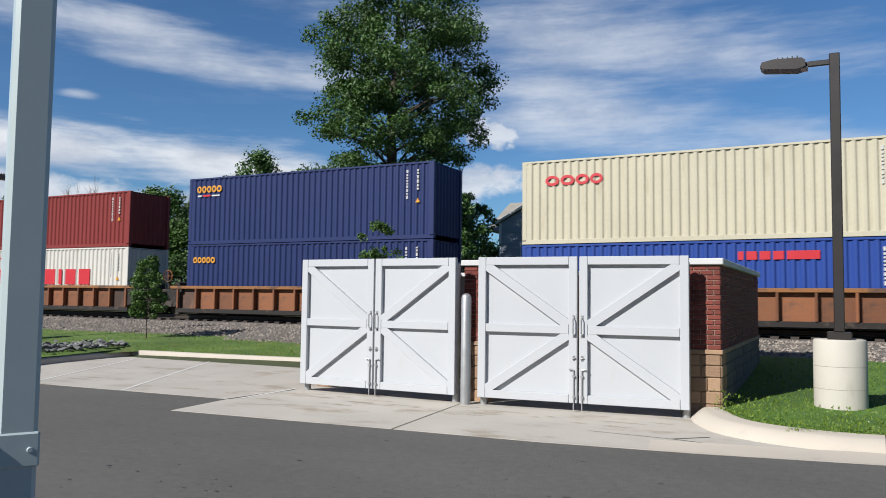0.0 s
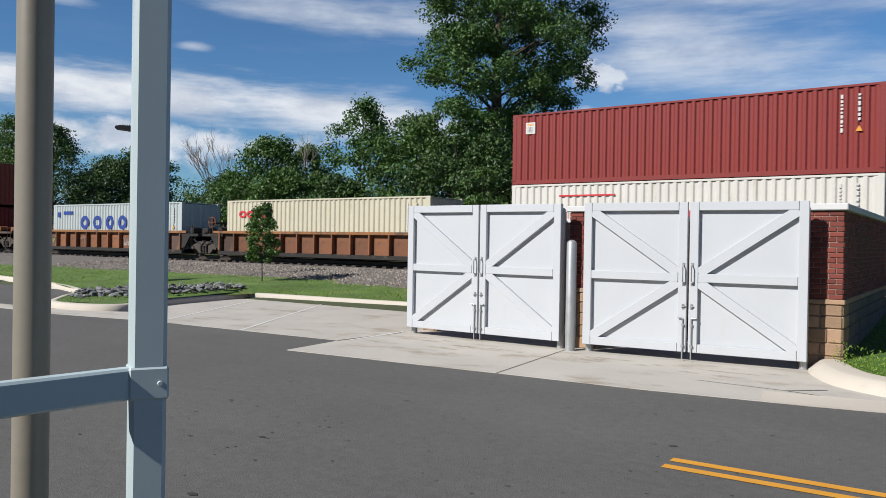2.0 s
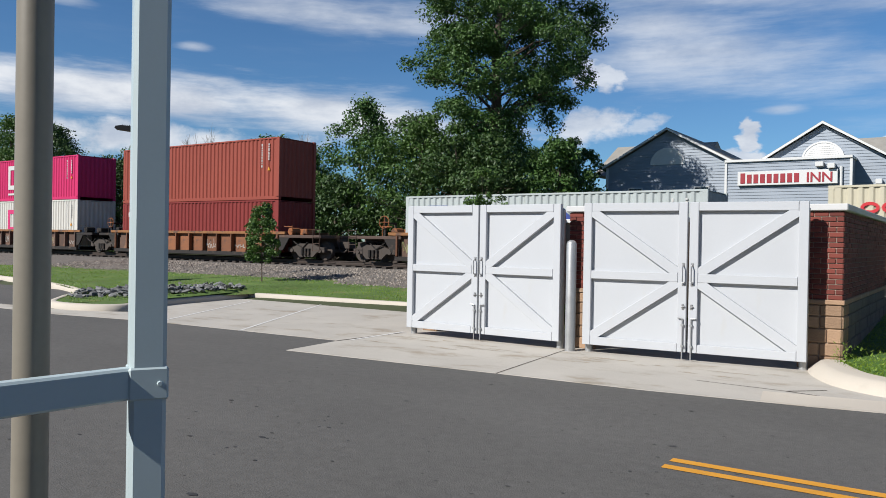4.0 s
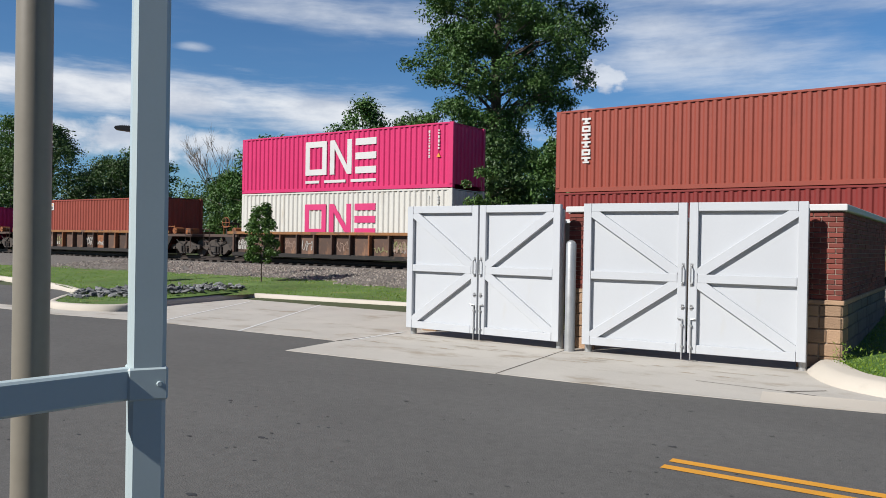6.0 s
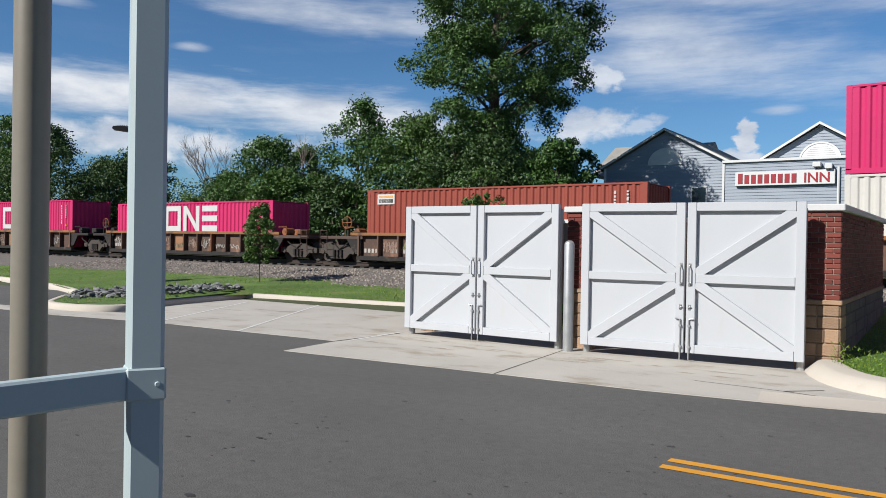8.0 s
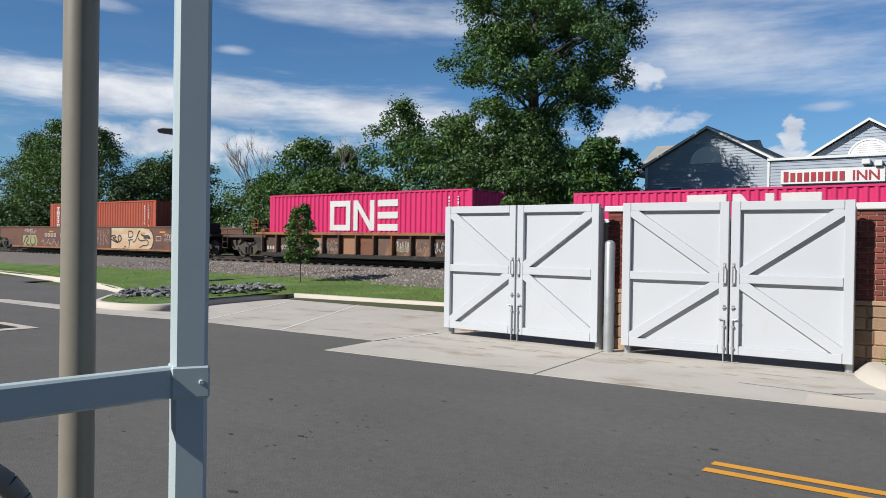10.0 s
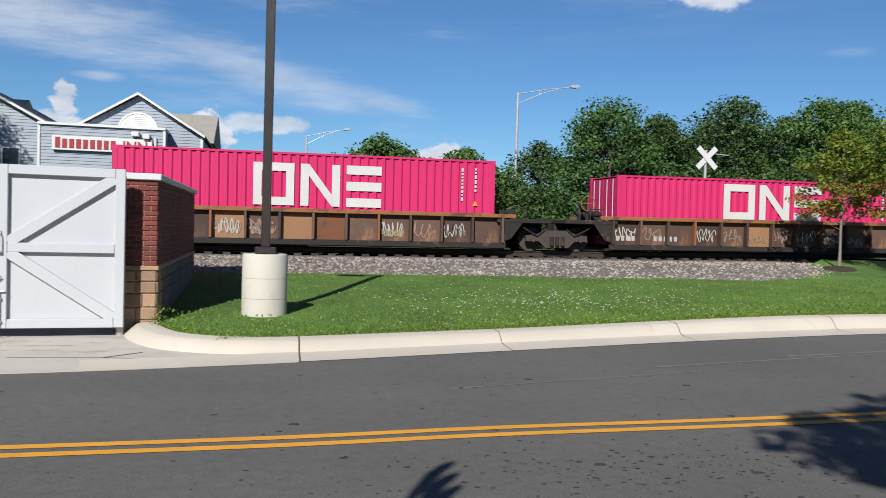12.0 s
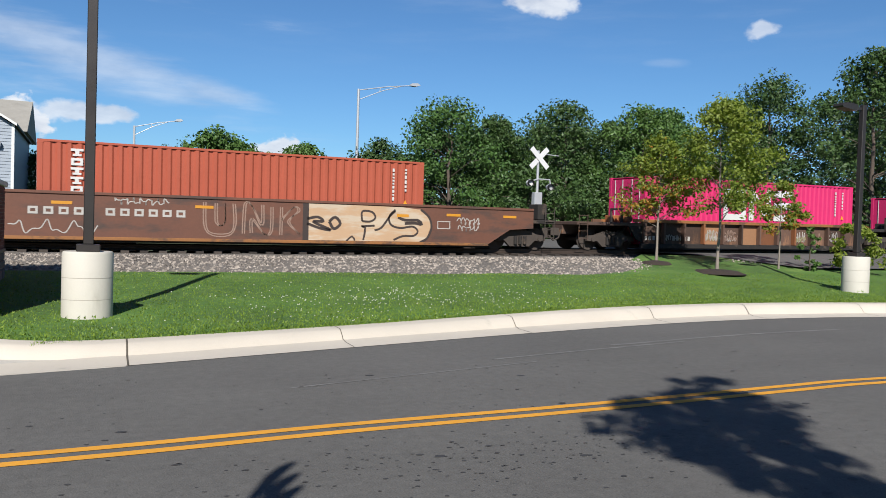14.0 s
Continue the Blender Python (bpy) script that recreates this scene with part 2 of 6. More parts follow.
PEBBLE = mat("ballast_stone", (0.23, 0.198, 0.168), 0.95, var=0.2, scale=3, fine=20, bump=0.3, island=0.5)
SLATE = mat("slate_rock", (0.174, 0.175, 0.174), 0.85, var=0.2, scale=3, fine=20, bump=0.5, piece=0.35, island=0.45)
MULCH = mat("mulch", (0.035, 0.024, 0.018), 0.95, var=0.4, scale=6, fine=40, bump=0.8, bump_dist=0.03)
RAIL = mat("rail_steel", (0.05, 0.036, 0.028), 0.6, 0.3, var=0.2, scale=2)
TIE = mat("tie_wood", (0.045, 0.036, 0.03), 0.9, var=0.3, scale=3, fine=25, bump=0.5, island=0.4)
CAR_SIDE = mat("car_side", (0.19, 0.0664, 0.0253), 0.7, var=0.2, scale=0.8, fine=14, bump=0.3, second=(0.0474, 0.0303, 0.0228), second_lo=0.50, second_hi=0.64, second_scale=0.9)
CAR_SIDE_DARK = mat("car_side_dark", (0.0672, 0.0395, 0.0284), 0.75, var=0.25, scale=0.8, fine=14, bump=0.3, second=(0.237, 0.122, 0.0592), second_lo=0.58, second_hi=0.66, second_scale=0.9)
CAR_SILL = mat("car_sill", (0.23, 0.095, 0.026), 0.7, var=0.2, scale=1.2, fine=16, bump=0.3, second=(0.0948, 0.0474, 0.0253), second_lo=0.48, second_hi=0.62, second_scale=2.5, second_stretch=(0.6, 1, 1))
CAR_BROWN = mat("car_brown", (0.115, 0.0458, 0.0269), 0.7, var=0.2, scale=0.7, fine=12, bump=0.25, second=(0.0553, 0.0332, 0.0253), second_lo=0.5, second_hi=0.68, second_scale=0.8, second_stretch=(0.5, 1, 1.6))
UNDER = mat("underframe", (0.016, 0.013, 0.011), 0.85, var=0.35, scale=3, fine=20, bump=0.4, second=(0.06, 0.042, 0.03), second_lo=0.55, second_hi=0.7, second_scale=3)
TRUCK = mat("truck_iron", (0.055, 0.043, 0.035), 0.8, 0.1, var=0.3, scale=3, fine=20, bump=0.4)
RUSTY = mat("rusty_orange", (0.253, 0.0822, 0.0221), 0.75, var=0.25, scale=3, second=(0.0758, 0.0379, 0.0221), second_lo=0.5, second_hi=0.65, second_scale=4)
TAG = mat("tag_paint", (0.363, 0.34, 0.308), 0.7, var=0.15)
FAINT_TAG = mat("faint_spray", (0.25, 0.165, 0.125), 0.75, var=0.25)
CREAM_TAG = mat("cream_spray", (0.411, 0.269, 0.158), 0.75, var=0.12, scale=1, second=(0.435, 0.348, 0.253), second_lo=0.45, second_hi=0.6, second_scale=1.5, second_stretch=(0.4, 1, 2))
DARK_TAG = mat("dark_spray", (0.0355, 0.0237, 0.0198), 0.75, var=0.2)
LIME_TAG = mat("green_spray", (0.237, 0.229, 0.103), 0.75, var=0.2, scale=2)
PANEL_RUST = mat("bay_rust", (0.17, 0.062, 0.023), 0.72, var=0.25, scale=1.2, fine=14, bump=0.3, piece=0.35, second=(0.0758, 0.0379, 0.0253), second_lo=0.5, second_hi=0.66, second_scale=1.6)
PANEL_DARK = mat("bay_dark", (0.078, 0.043, 0.029), 0.75, var=0.3, scale=1.2, fine=14, bump=0.3, piece=0.5, second=(0.17, 0.085, 0.045), second_lo=0.5, second_hi=0.68, second_scale=2.2, second_stretch=(1.2, 1, 0.5))
PANEL_TAN = mat("bay_tan", (0.25, 0.125, 0.06), 0.72, var=0.2, scale=1.2, fine=14, bump=0.3, piece=0.25, second=(0.174, 0.079, 0.0395), second_lo=0.55, second_hi=0.7, second_scale=2)
SKY_BLOCKER = mat("rendered_wall", (0.158, 0.118, 0.0948), 0.9, var=0.12, scale=1, fine=30)
AMBER = mat("reflector", (0.49, 0.213, 0.0158), 0.5, var=0.1)


def box_paint(name, col, dirt):
    return mat(name, col, 0.58, var=0.10, scale=0.5, fine=10, bump=0.12, second=dirt, second_lo=0.57, second_hi=0.80, second_scale=1.6, second_stretch=(1.6, 1, 0.25), spec=0.3)


PAINT = {"pink": box_paint("magenta_box", (0.50, 0.020, 0.108), (0.38, 0.024, 0.09)), "blue": box_paint("navy_box", (0.0095, 0.0205, 0.088), (0.014, 0.024, 0.07)),
         "royal": box_paint("royal_box", (0.016, 0.050, 0.235), (0.02, 0.048, 0.17)), "red": box_paint("oxide_box", (0.185, 0.025, 0.021), (0.13, 0.026, 0.021)),
         "brown": box_paint("red_brown_box", (0.245, 0.051, 0.032), (0.165, 0.042, 0.027)), "rust": box_paint("tile_red_box", (0.33, 0.074, 0.04), (0.25, 0.06, 0.032)),
         "cream": box_paint("cream_box", (0.47, 0.435, 0.325), (0.33, 0.28, 0.18)), "white": box_paint("ivory_box", (0.53, 0.51, 0.46), (0.37, 0.31, 0.225)),
         "grey": box_paint("grey_box", (0.37, 0.405, 0.395), (0.27, 0.275, 0.24)), "yellow": box_paint("straw_box", (0.42, 0.33, 0.165), (0.27, 0.18, 0.08))}
INK = {k: mat("ink_" + k, c, 0.5, var=0.08) for k, c in {"white": (0.52, 0.51, 0.485), "red": (0.474, 0.0158, 0.0237), "navy": (0.0158, 0.0395, 0.205),
       "amber": (0.593, 0.261, 0.0158), "pink": (0.521, 0.0237, 0.126), "black": (0.0158, 0.0158, 0.0158), "steel": (0.395, 0.395, 0.379)}.items()}
SIGN_RED = mat("sign_red", (0.27, 0.012, 0.02), 0.5, var=0.08)
SIDING = mat("blue_siding", (0.237, 0.273, 0.316), 0.6, var=0.06, scale=0.6, fine=12, bump=0.1, island=0.05)
TRIM = mat("white_trim", (0.569, 0.569, 0.553), 0.6, var=0.05)
SHINGLE = mat("shingle", (0.27, 0.255, 0.225), 0.9, var=0.2, scale=1, fine=9, bump=0.5, bump_dist=0.02)
GLASS_DARK = mat("dark_pane", (0.03, 0.035, 0.04), 0.1, var=0.1)
POLE = mat("aluminium_pole", (0.40, 0.41, 0.42), 0.45, 0.25, var=0.06)
BARK = mat("bark", (0.085, 0.065, 0.05), 0.95, var=0.3, scale=3, fine=18, bump=0.9, bump_dist=0.03)
BARK_PALE = mat("young_bark", (0.20, 0.17, 0.14), 0.9, var=0.25, scale=6, fine=30, bump=0.5)
LEAF_OAK = leaf_mat("leaf_oak", (0.015, 0.045, 0.008), (0.078, 0.152, 0.033), 0.08)
LEAF_DARK = leaf_mat("leaf_dark", (0.012, 0.034, 0.008), (0.060, 0.108, 0.026), 0.08)
LEAF_MAPLE = leaf_mat("leaf_maple", (0.08, 0.13, 0.014), (0.24, 0.275, 0.045), 0.35)
LEAF_TURN = leaf_mat("leaf_turning", (0.30, 0.10, 0.02), (0.34, 0.22, 0.03), 0.35)
LEAF_LIGHT = leaf_mat("leaf_light", (0.028, 0.07, 0.012), (0.090, 0.16, 0.036), 0.12)

# ---------------------------------------------------------------- shape helpers


class Shape:
    """Collects points and faces for one mesh."""

    def __init__(self):
        self.v, self.f = [], []

    def add(self, pts, faces):
        k = len(self.v)
        self.v += [tuple(p) for p in pts]
        self.f += [tuple(i + k for i in f) for f in faces]
        return self

    def box(self, x0, x1, y0, y1, z0, z1, m=None):
        pts = [Vector((x, y, z)) for z in (z0, z1) for y in (y0, y1) for x in (x0, x1)]
        if m is not None:
            pts = [m @ p for p in pts]
        return self.add(pts, ((0, 2, 3, 1), (4, 5, 7, 6), (0, 1, 5, 4), (2, 6, 7, 3), (0, 4, 6, 2), (1, 3, 7, 5)))

    def cbox(self, x0, x1, y0, y1, z0, z1, c, m=None):
        """A box with all edges chamfered by c."""
        lo, hi = (x0, y0, z0), (x1, y1, z1)
        pts, idx = [], {}
        for sx in (0, 1):
            for sy in (0, 1):
                for sz in (0, 1):
                    s = (sx, sy, sz)
                    for a in range(3):
                        p = [(hi[k] - c if s[k] else lo[k] + c) for k in range(3)]
                        p[a] = hi[a] if s[a] else lo[a]
                        idx[s, a] = len(pts)
                        pts.append(Vector(p))
        faces = []
        for a in range(3):
            b, d = (a + 1) % 3, (a + 2) % 3
            for sa in (0, 1):
                q = []
                for sb, sd in ((0, 0), (1, 0), (1, 1), (0, 1)):
                    s = [0, 0, 0]
                    s[a], s[b], s[d] = sa, sb, sd
                    q.append(idx[tuple(s), a])
                faces.append(q if sa else q[::-1])
            for sb in (0, 1):
                for sd in (0, 1):
                    s0, s1 = [0, 0, 0], [0, 0, 0]
                    s0[a], s1[a] = 0, 1
                    s0[b] = s1[b] = sb
                    s0[d] = s1[d] = sd
                    s0, s1 = tuple(s0), tuple(s1)
                    q = [idx[s0, b], idx[s1, b], idx[s1, d], idx[s0, d]]
                    faces.append(q if sb != sd else q[::-1])
        for s in [(i, j, k) for i in (0, 1) for j in (0, 1) for k in (0, 1)]:
            q = [idx[s, 0], idx[s, 1], idx[s, 2]]
            faces.append(q if sum(s) % 2 else q[::-1])
        if m is not None:
            pts = [m @ p for p in pts]
        return self.add(pts, faces)

    def tube(self, p0, p1, r0, r1=None, n=10, caps=True):
        p0, p1 = Vector(p0), Vector(p1)
        r1 = r0 if r1 is None else r1
        axis = (p1 - p0).normalized()
        side = axis.orthogonal().normalized()
        up = axis.cross(side)
        ring = [side * math.cos(2 * math.pi * i / n) + up * math.sin(2 * math.pi * i / n) for i in range(n)]
        pts = [p0 + d * r0 for d in ring] + [p1 + d * r1 for d in ring]
        faces = [(i, (i + 1) % n, n + (i + 1) % n, n + i) for i in range(n)]
        if caps:
            faces += [tuple(range(n))[::-1], tuple(range(n, 2 * n))]
        return self.add(pts, faces)

    def run(self, pts, r, n=8):
        for a, b in zip(pts, pts[1:]):
            self.tube(a, b, r, r, n)
        return self

    def lathe(self, centre, profile, n=32):
        cx, cy, cz = centre
        pts = [(cx + r * math.cos(2 * math.pi * i / n), cy + r * math.sin(2 * math.pi * i / n), cz + z) for r, z in profile for i in range(n)]
        faces = [(k * n + i, k * n + (i + 1) % n, (k + 1) * n + (i + 1) % n, (k + 1) * n + i) for k in range(len(profile) - 1) for i in range(n)]
        faces += [tuple(range(n))[::-1], tuple(range((len(profile) - 1) * n, len(profile) * n))]
        return self.add(pts, faces)

    def prism(self, outline, y0, y1, axis="y"):
        """An outline of (a, z) pulled from y0 to y1; axis x pulls (y, z) outlines along x, axis z pulls (x, y) outlines upwards."""
        n = len(outline)
        put = {"y": lambda a, b, d: (a, d, b), "x": lambda a, b, d: (d, a, b), "z": lambda a, b, d: (a, b, d)}[axis]
        pts = [put(a, b, y0) for a, b in outline] + [put(a, b, y1) for a, b in outline]
        faces = [tuple(range(n)), tuple(range(n, 2 * n))[::-1]] + [(i, i + n, (i + 1) % n + n, (i + 1) % n) for i in range(n)]
        return self.add(pts, faces)

    def loft(self, rows):
        """Rows of points, skinned."""
        n = len(rows[0])
        pts = [p for r in rows for p in r]
        return self.add(pts, [(k * n + i, k * n + i + 1, (k + 1) * n + i + 1, (k + 1) * n + i) for k in range(len(rows) - 1) for i in range(n - 1)])

    def mesh(self, name, material, smooth=False, tidy=True):
        me = bpy.data.meshes.new(name)
        me.from_pydata(self.v, [], self.f)
        if tidy:
            bm = bmesh.new()
            bm.from_mesh(me)
            bmesh.ops.recalc_face_normals(bm, faces=bm.faces)
            bm.to_mesh(me)
            bm.free()
        me.materials.append(material)
        if smooth:
            me.shade_smooth()
            me.set_sharp_from_angle(angle=radians(40))
        me.update()
        return me


def part(name, shape, material, parent, label="", smooth=False):
    me = shape if isinstance(shape, bpy.types.Mesh) else shape.mesh(name, material, smooth)
    ob = new(name, me)
    ob.parent = parent
    return tagged(ob, label)


def thing(name, label, category, group="", at=None, kind=""):
    ob = new(name)
    ob.empty_display_size = 0.2
    if at is not None:
        ob.matrix_basis = at
    return tagged(ob, label, category, group, kind)


def solid(name, shape, material, label, category, group="", kind="", smooth=False, tidy=True):
    return tagged(new(name, shape.mesh(name, material, smooth, tidy)), label, category, group, kind)


def curve_at(points, x):
    """Straight line between the points of a plan curve."""
    if x <= points[0][0]:
        return points[0][1]
    for (x0, y0), (x1, y1) in zip(points, points[1:]):
        if x <= x1:
            return y0 + (y1 - y0) * (x - x0) / (x1 - x0)
    return points[-1][1]


def smooth_line(points, step=0.4):
    """A rounded line through plan points (Catmull-Rom)."""
    out = []
    p = [Vector(q) for q in points]
    for i in range(len(p) - 1):
        a, b, c, d = p[max(i - 1, 0)], p[i], p[i + 1], p[min(i + 2, len(p) - 1)]
        n = max(2, int((c - b).length / step))
        for k in range(n):
            t = k / n
            out.append(0.5 * (2 * b + (c - a) * t + (2 * a - 5 * b + 4 * c - d) * t * t + (3 * b - a - 3 * c + d) * t ** 3))
    return out + [p[-1]]


def strip(line, profile, lift=None):
    """Skin a cross profile (offset to the left of the line, height) along a plan line; lift(x) scales the heights."""
    s = Shape()
    rows = []
    for i, p in enumerate(line):
        d = (line[min(i + 1, len(line) - 1)] - line[max(i - 1, 0)]).normalized()
        nrm = Vector((-d.y, d.x))
        k = lift(p.x) if lift else 1.0
        rows.append([(p.x + nrm.x * o, p.y + nrm.y * o, z * k) for o, z in profile])
    return s.loft(rows)


# ---------------------------------------------------------------- ground and paving
def rise(x):
    """The track climbs gently to the crossing."""
    return 0.011 * 6 * math.log1p(math.exp((x - 1) / 6))


EDGE = smooth_line(((-3.36, 9.19), (-1.5, 9.45), (0.46, 9.85), (3.5, 10.59), (6.94, 11.41), (10.8, 12.15), (14.0, 12.4), (17.0, 12.2),
                    (22, 11.4), (30, 9.4), (42, 5.0), (60, -4)))
EDGE_XY = [(p.x, p.y) for p in EDGE]
BACK = 1.05
TRACK_Y = 26.72
RAIL_Z = 0.87


def kerb_lift(x):
    """The kerb stands taller towards the crossing."""
    k = min(1.0, max(0.0, (x - 3.0) / 8.0))
    return 1.0 + 0.42 * k * k * (3 - 2 * k)


def build_ground():
    s = Shape()
    xs = [-3000, -600, -200, -90, -60, -40, -20, 0, 20, 40, 60, 90, 200, 600, 3000]
    ys = [-3000, -600, -200, -60, -20, 0, 14, 20, 28, 32, 40, 60, 90, 200, 600, 3000]
    s.loft([[(x, y, -0.10 if y < 19 else 0.30) for x in xs] for y in ys])
    solid("ground", s, EARTH, "flat green and brown earth reaching the horizon", "ground", kind="structure")
    s = Shape()
    s.loft([[(x, y, 0) for x in np.linspace(-90, 70, 60)] for y in (-60, -20, -8, 0, 3, 6, 9.5, 14.0)])
    # the drive lane going on past the planted island
    s.loft([[(x, y, 0.001) for x in (-90, -60, -40, -31)] for y in (14.0, 16.5, 19.0)])
    solid("road", s, ASPHALT, "grey worn asphalt drive and parking lot", "road", kind="structure")
    # grade crossing road at the far side of the lawn
    s = Shape()
    s.loft([[(31 - 0.6 * (y - 24) + o, y, min(0.66 + (0.21 + rise(24 + o)) * max(0, (y - 20) / 4), RAIL_Z - 0.01 + rise(24 + o))) for o in (-9, -4, 0, 4, 12, 30)] for y in (20.5, 21.5, 22.5, 24, 25, 26, 30, 36, 45)])
    solid("road_crossing", s, ASPHALT, "grey asphalt road climbing to the railway crossing", "road", kind="structure")
    # concrete apron before the gates, and the stalls
    s = Shape()
    apron = [(-9.02, 8.80), (-5.26, 9.08), (-3.36, 9.19), (-1.5, 9.44), (0.44, 9.83), (0.44, 10.7), (-0.9, 11.4), (-1.3, 14.6), (-9.2, 14.6), (-9.2, 10.23)]
    s.prism(apron, -0.12, 0.006, "z")
    solid("pavement", s, CONCRETE, "pale stained concrete apron before the gates", "pavement", kind="structure")
    s = Shape()
    s.prism([(-9.21, 10.24), (-9.21, 16.7), (-17.9, 16.1), (-17.3, 12.4), (-16.3, 10.9), (-17.9, 10.2), (-22.5, 9.9), (-24, 9.3), (-17.0, 9.5), (-14.2, 10.02)], -0.12, 0.005, "z")
    solid("pavement_stalls", s, CONCRETE, "pale concrete parking stalls", "pavement", kind="structure")
    # joints and cracks
    s = Shape()
    for a, b, w in (((-5.31, 9.06), (-5.62, 11.9), 0.012), ((-9.205, 10.2), (-9.1, 11.9), 0.03), ((-1.9, 10.24), (-1.5, 10.62), 0.02), ((-1.9, 10.24), (-1.2, 10.1), 0.012),
                    ((-3.0, 10.3), (-1.9, 10.24), 0.008)):
        a, b = Vector((*a, 0)), Vector((*b, 0))
        n = (b - a).normalized().cross(Vector((0, 0, 1))) * w
        s.add([p + Vector((0, 0, 0.0085)) for p in (a - n, b - n, b + n, a + n)], [(0, 1, 2, 3)])
    solid("pavement_joint", s, JOINT, "dark dirt-filled joints and cracks in the concrete", "joint", kind="structure")
    s = Shape()
    for a, b in (((-14.18, 10.26), (-16.89, 15.06)), ((-11.60, 10.09), (-14.73, 15.64)), ((-9.09, 10.40), (-9.18, 12.08))):
        a, b = Vector((*a, 0.009)), Vector((*b, 0.009))
        n = (b - a).normalized().cross(Vector((0, 0, 1))) * 0.035
        s.add((a - n, b - n, b + n, a + n), [(0, 1, 2, 3)])
    solid("pavement_marking", s, LINE, "faded white parking stall lines", "road marking", kind="structure")
    # double yellow line
    mid = smooth_line(((-2.04, 6.23), (0.2, 6.27), (2.0, 6.38), (4.2, 6.42), (6.0, 6.49), (7.6, 6.57), (9.2, 6.60), (14, 6.3), (22, 5.0), (34, 0)))
    for o in (-0.11, 0.11):
        solid("road_marking", strip(mid, ((o - 0.055, 0.005), (o + 0.055, 0.005))), YELLOW, "yellow double centre line painted on the asphalt", "road marking", kind="structure")
    for x0, x1, off, w in ((5.0, 9.0, 1.75, 0.03), (7.5, 13.5, 1.6, 0.045), (2.0, 5.5, 2.1, 0.02)):
        line = smooth_line([(x, curve_at(EDGE_XY, x) - off - 0.02 * (x - x0)) for x in np.linspace(x0, x1, 6)])
        solid("road_scuff", strip(line, ((-w, 0.0035), (w, 0.0035))), SCUFF, "faint pale tyre scuff on the asphalt", "road marking", kind="structure")
    # long right-hand kerb with its gutter
    prof = ((0.0, 0.0065), (0.45, 0.012), (0.58, 0.03), (0.66, 0.10), (0.73, 0.15), (0.80, 0.165), (BACK, 0.17), (BACK, -0.1))
    line = [p for p in EDGE if p.x > -2.4]
    solid("gutter", strip(line, prof[:3]), CURB, "pale concrete gutter along the kerb", "gutter", kind="structure", smooth=True)
    bend = smooth_line([(-1.99, 12.42), (-1.97, 12.15), (-1.86, 11.75), (-1.5, 11.05), (-0.95, 10.62), (-0.3, 10.42)] + [(x, curve_at(EDGE_XY, x) + 0.58) for x in (0.46, 2, 3.5, 5.2, 6.94, 9, 10.8, 12.5, 14, 17, 22, 30, 42)], 0.2)
    solid("kerb", strip(bend, [(-0.01, -0.03)] + [(o - 0.58, z) for o, z in prof[2:]], kerb_lift), CURB, "pale concrete kerb bending round the lawn", "kerb", kind="structure", smooth=True)
    s = Shape()
    for x in (0.47, 3.5, 6.94, 10.6, 13.5, 17.0, 20.5):
        y = curve_at(EDGE_XY, x)
        pts = [(o, z + 0.004) for o, z in prof[:-1]]
        w = 0.011 if x < 1 else 0.006
        s.loft([[(x + dx + 0.02 * o, y + o, z * (kerb_lift(x) if o > 0.5 else 1)) for o, z in pts] for dx in (-w, w)])
    solid("kerb_joint", s, JOINT, "dark joints across the kerb", "joint", kind="structure")
    # kerbs round the stalls and the rock bed
    far = smooth_line(((-9.25, 16.75), (-12.4, 16.45), (-15.0, 16.2), (-17.4, 16.0), (-17.85, 15.85)), 0.4)
    kerb_run("kerb_far", far, "pale concrete kerb at the head of the stalls", 1)
    side = smooth_line(((-17.9, 15.9), (-17.7, 14.6), (-17.35, 12.9), (-16.9, 11.6), (-16.7, 11.05), (-17.0, 10.55), (-17.8, 10.25), (-18.9, 10.35), (-20.3, 11.4), (-22.4, 13.1), (-26, 14.3), (-31.2, 15.3), (-40, 16.4), (-60, 17.6)), 0.3)
    kerb_run("kerb_island", side, "pale concrete kerb round the planted island", 1)


def kerb_run(name, line, label, hand):
    prof = ((0.0, -0.1), (0.0, 0.02), (0.03, 0.12), (0.06, 0.15), (0.16, 0.16), (0.19, 0.15), (0.19, -0.1))
    solid(name, strip(line, [(-hand * o, z) for o, z in prof]), CURB, label, "kerb", kind="structure", smooth=True)


def lawn_z(x, y, y0):
    """Height of the lawn behind the kerb."""
    k = min(1.0, max(0.0, (y - y0) / (19.5 - y0)))
    far = min(1.0, max(0.0, (x - 14) / 5))
    return 0.165 * kerb_lift(x) - 0.01 + 0.30 * k ** 1.3 - (kerb_lift(x) - 1) * 0.165 * k + far * max(0.0, y - 19.0) * 0.115 + 0.02 * noise.noise((x * 0.4, y * 0.4, 0))


def lawn_front(x):
    if x < -1.9:
        return 17.0
    if x < -0.6:
        return curve_at(((-1.9, 13.0), (-1.7, 12.4), (-1.45, 11.8), (-1.1, 11.3), (-0.6, 10.98)), x)
    return curve_at(EDGE_XY, x) + BACK - 0.03


def left_front(x):
    """Front of the verge left of the enclosure."""
    pts = ((-60, 17.7), (-40, 16.5), (-31.2, 15.4), (-26, 14.4), (-22.4, 13.25), (-20.3, 11.55), (-18.9, 10.5), (-17.6, 10.45), (-17.2, 10.7), (-16.95, 11.1))
    if x < -17.88:
        return curve_at(pts, x)
    if x < -8:
        return curve_at(((-17.9, 16.1), (-15.0, 16.32), (-12.4, 16.57), (-8, 16.97)), x)
    return 17.0


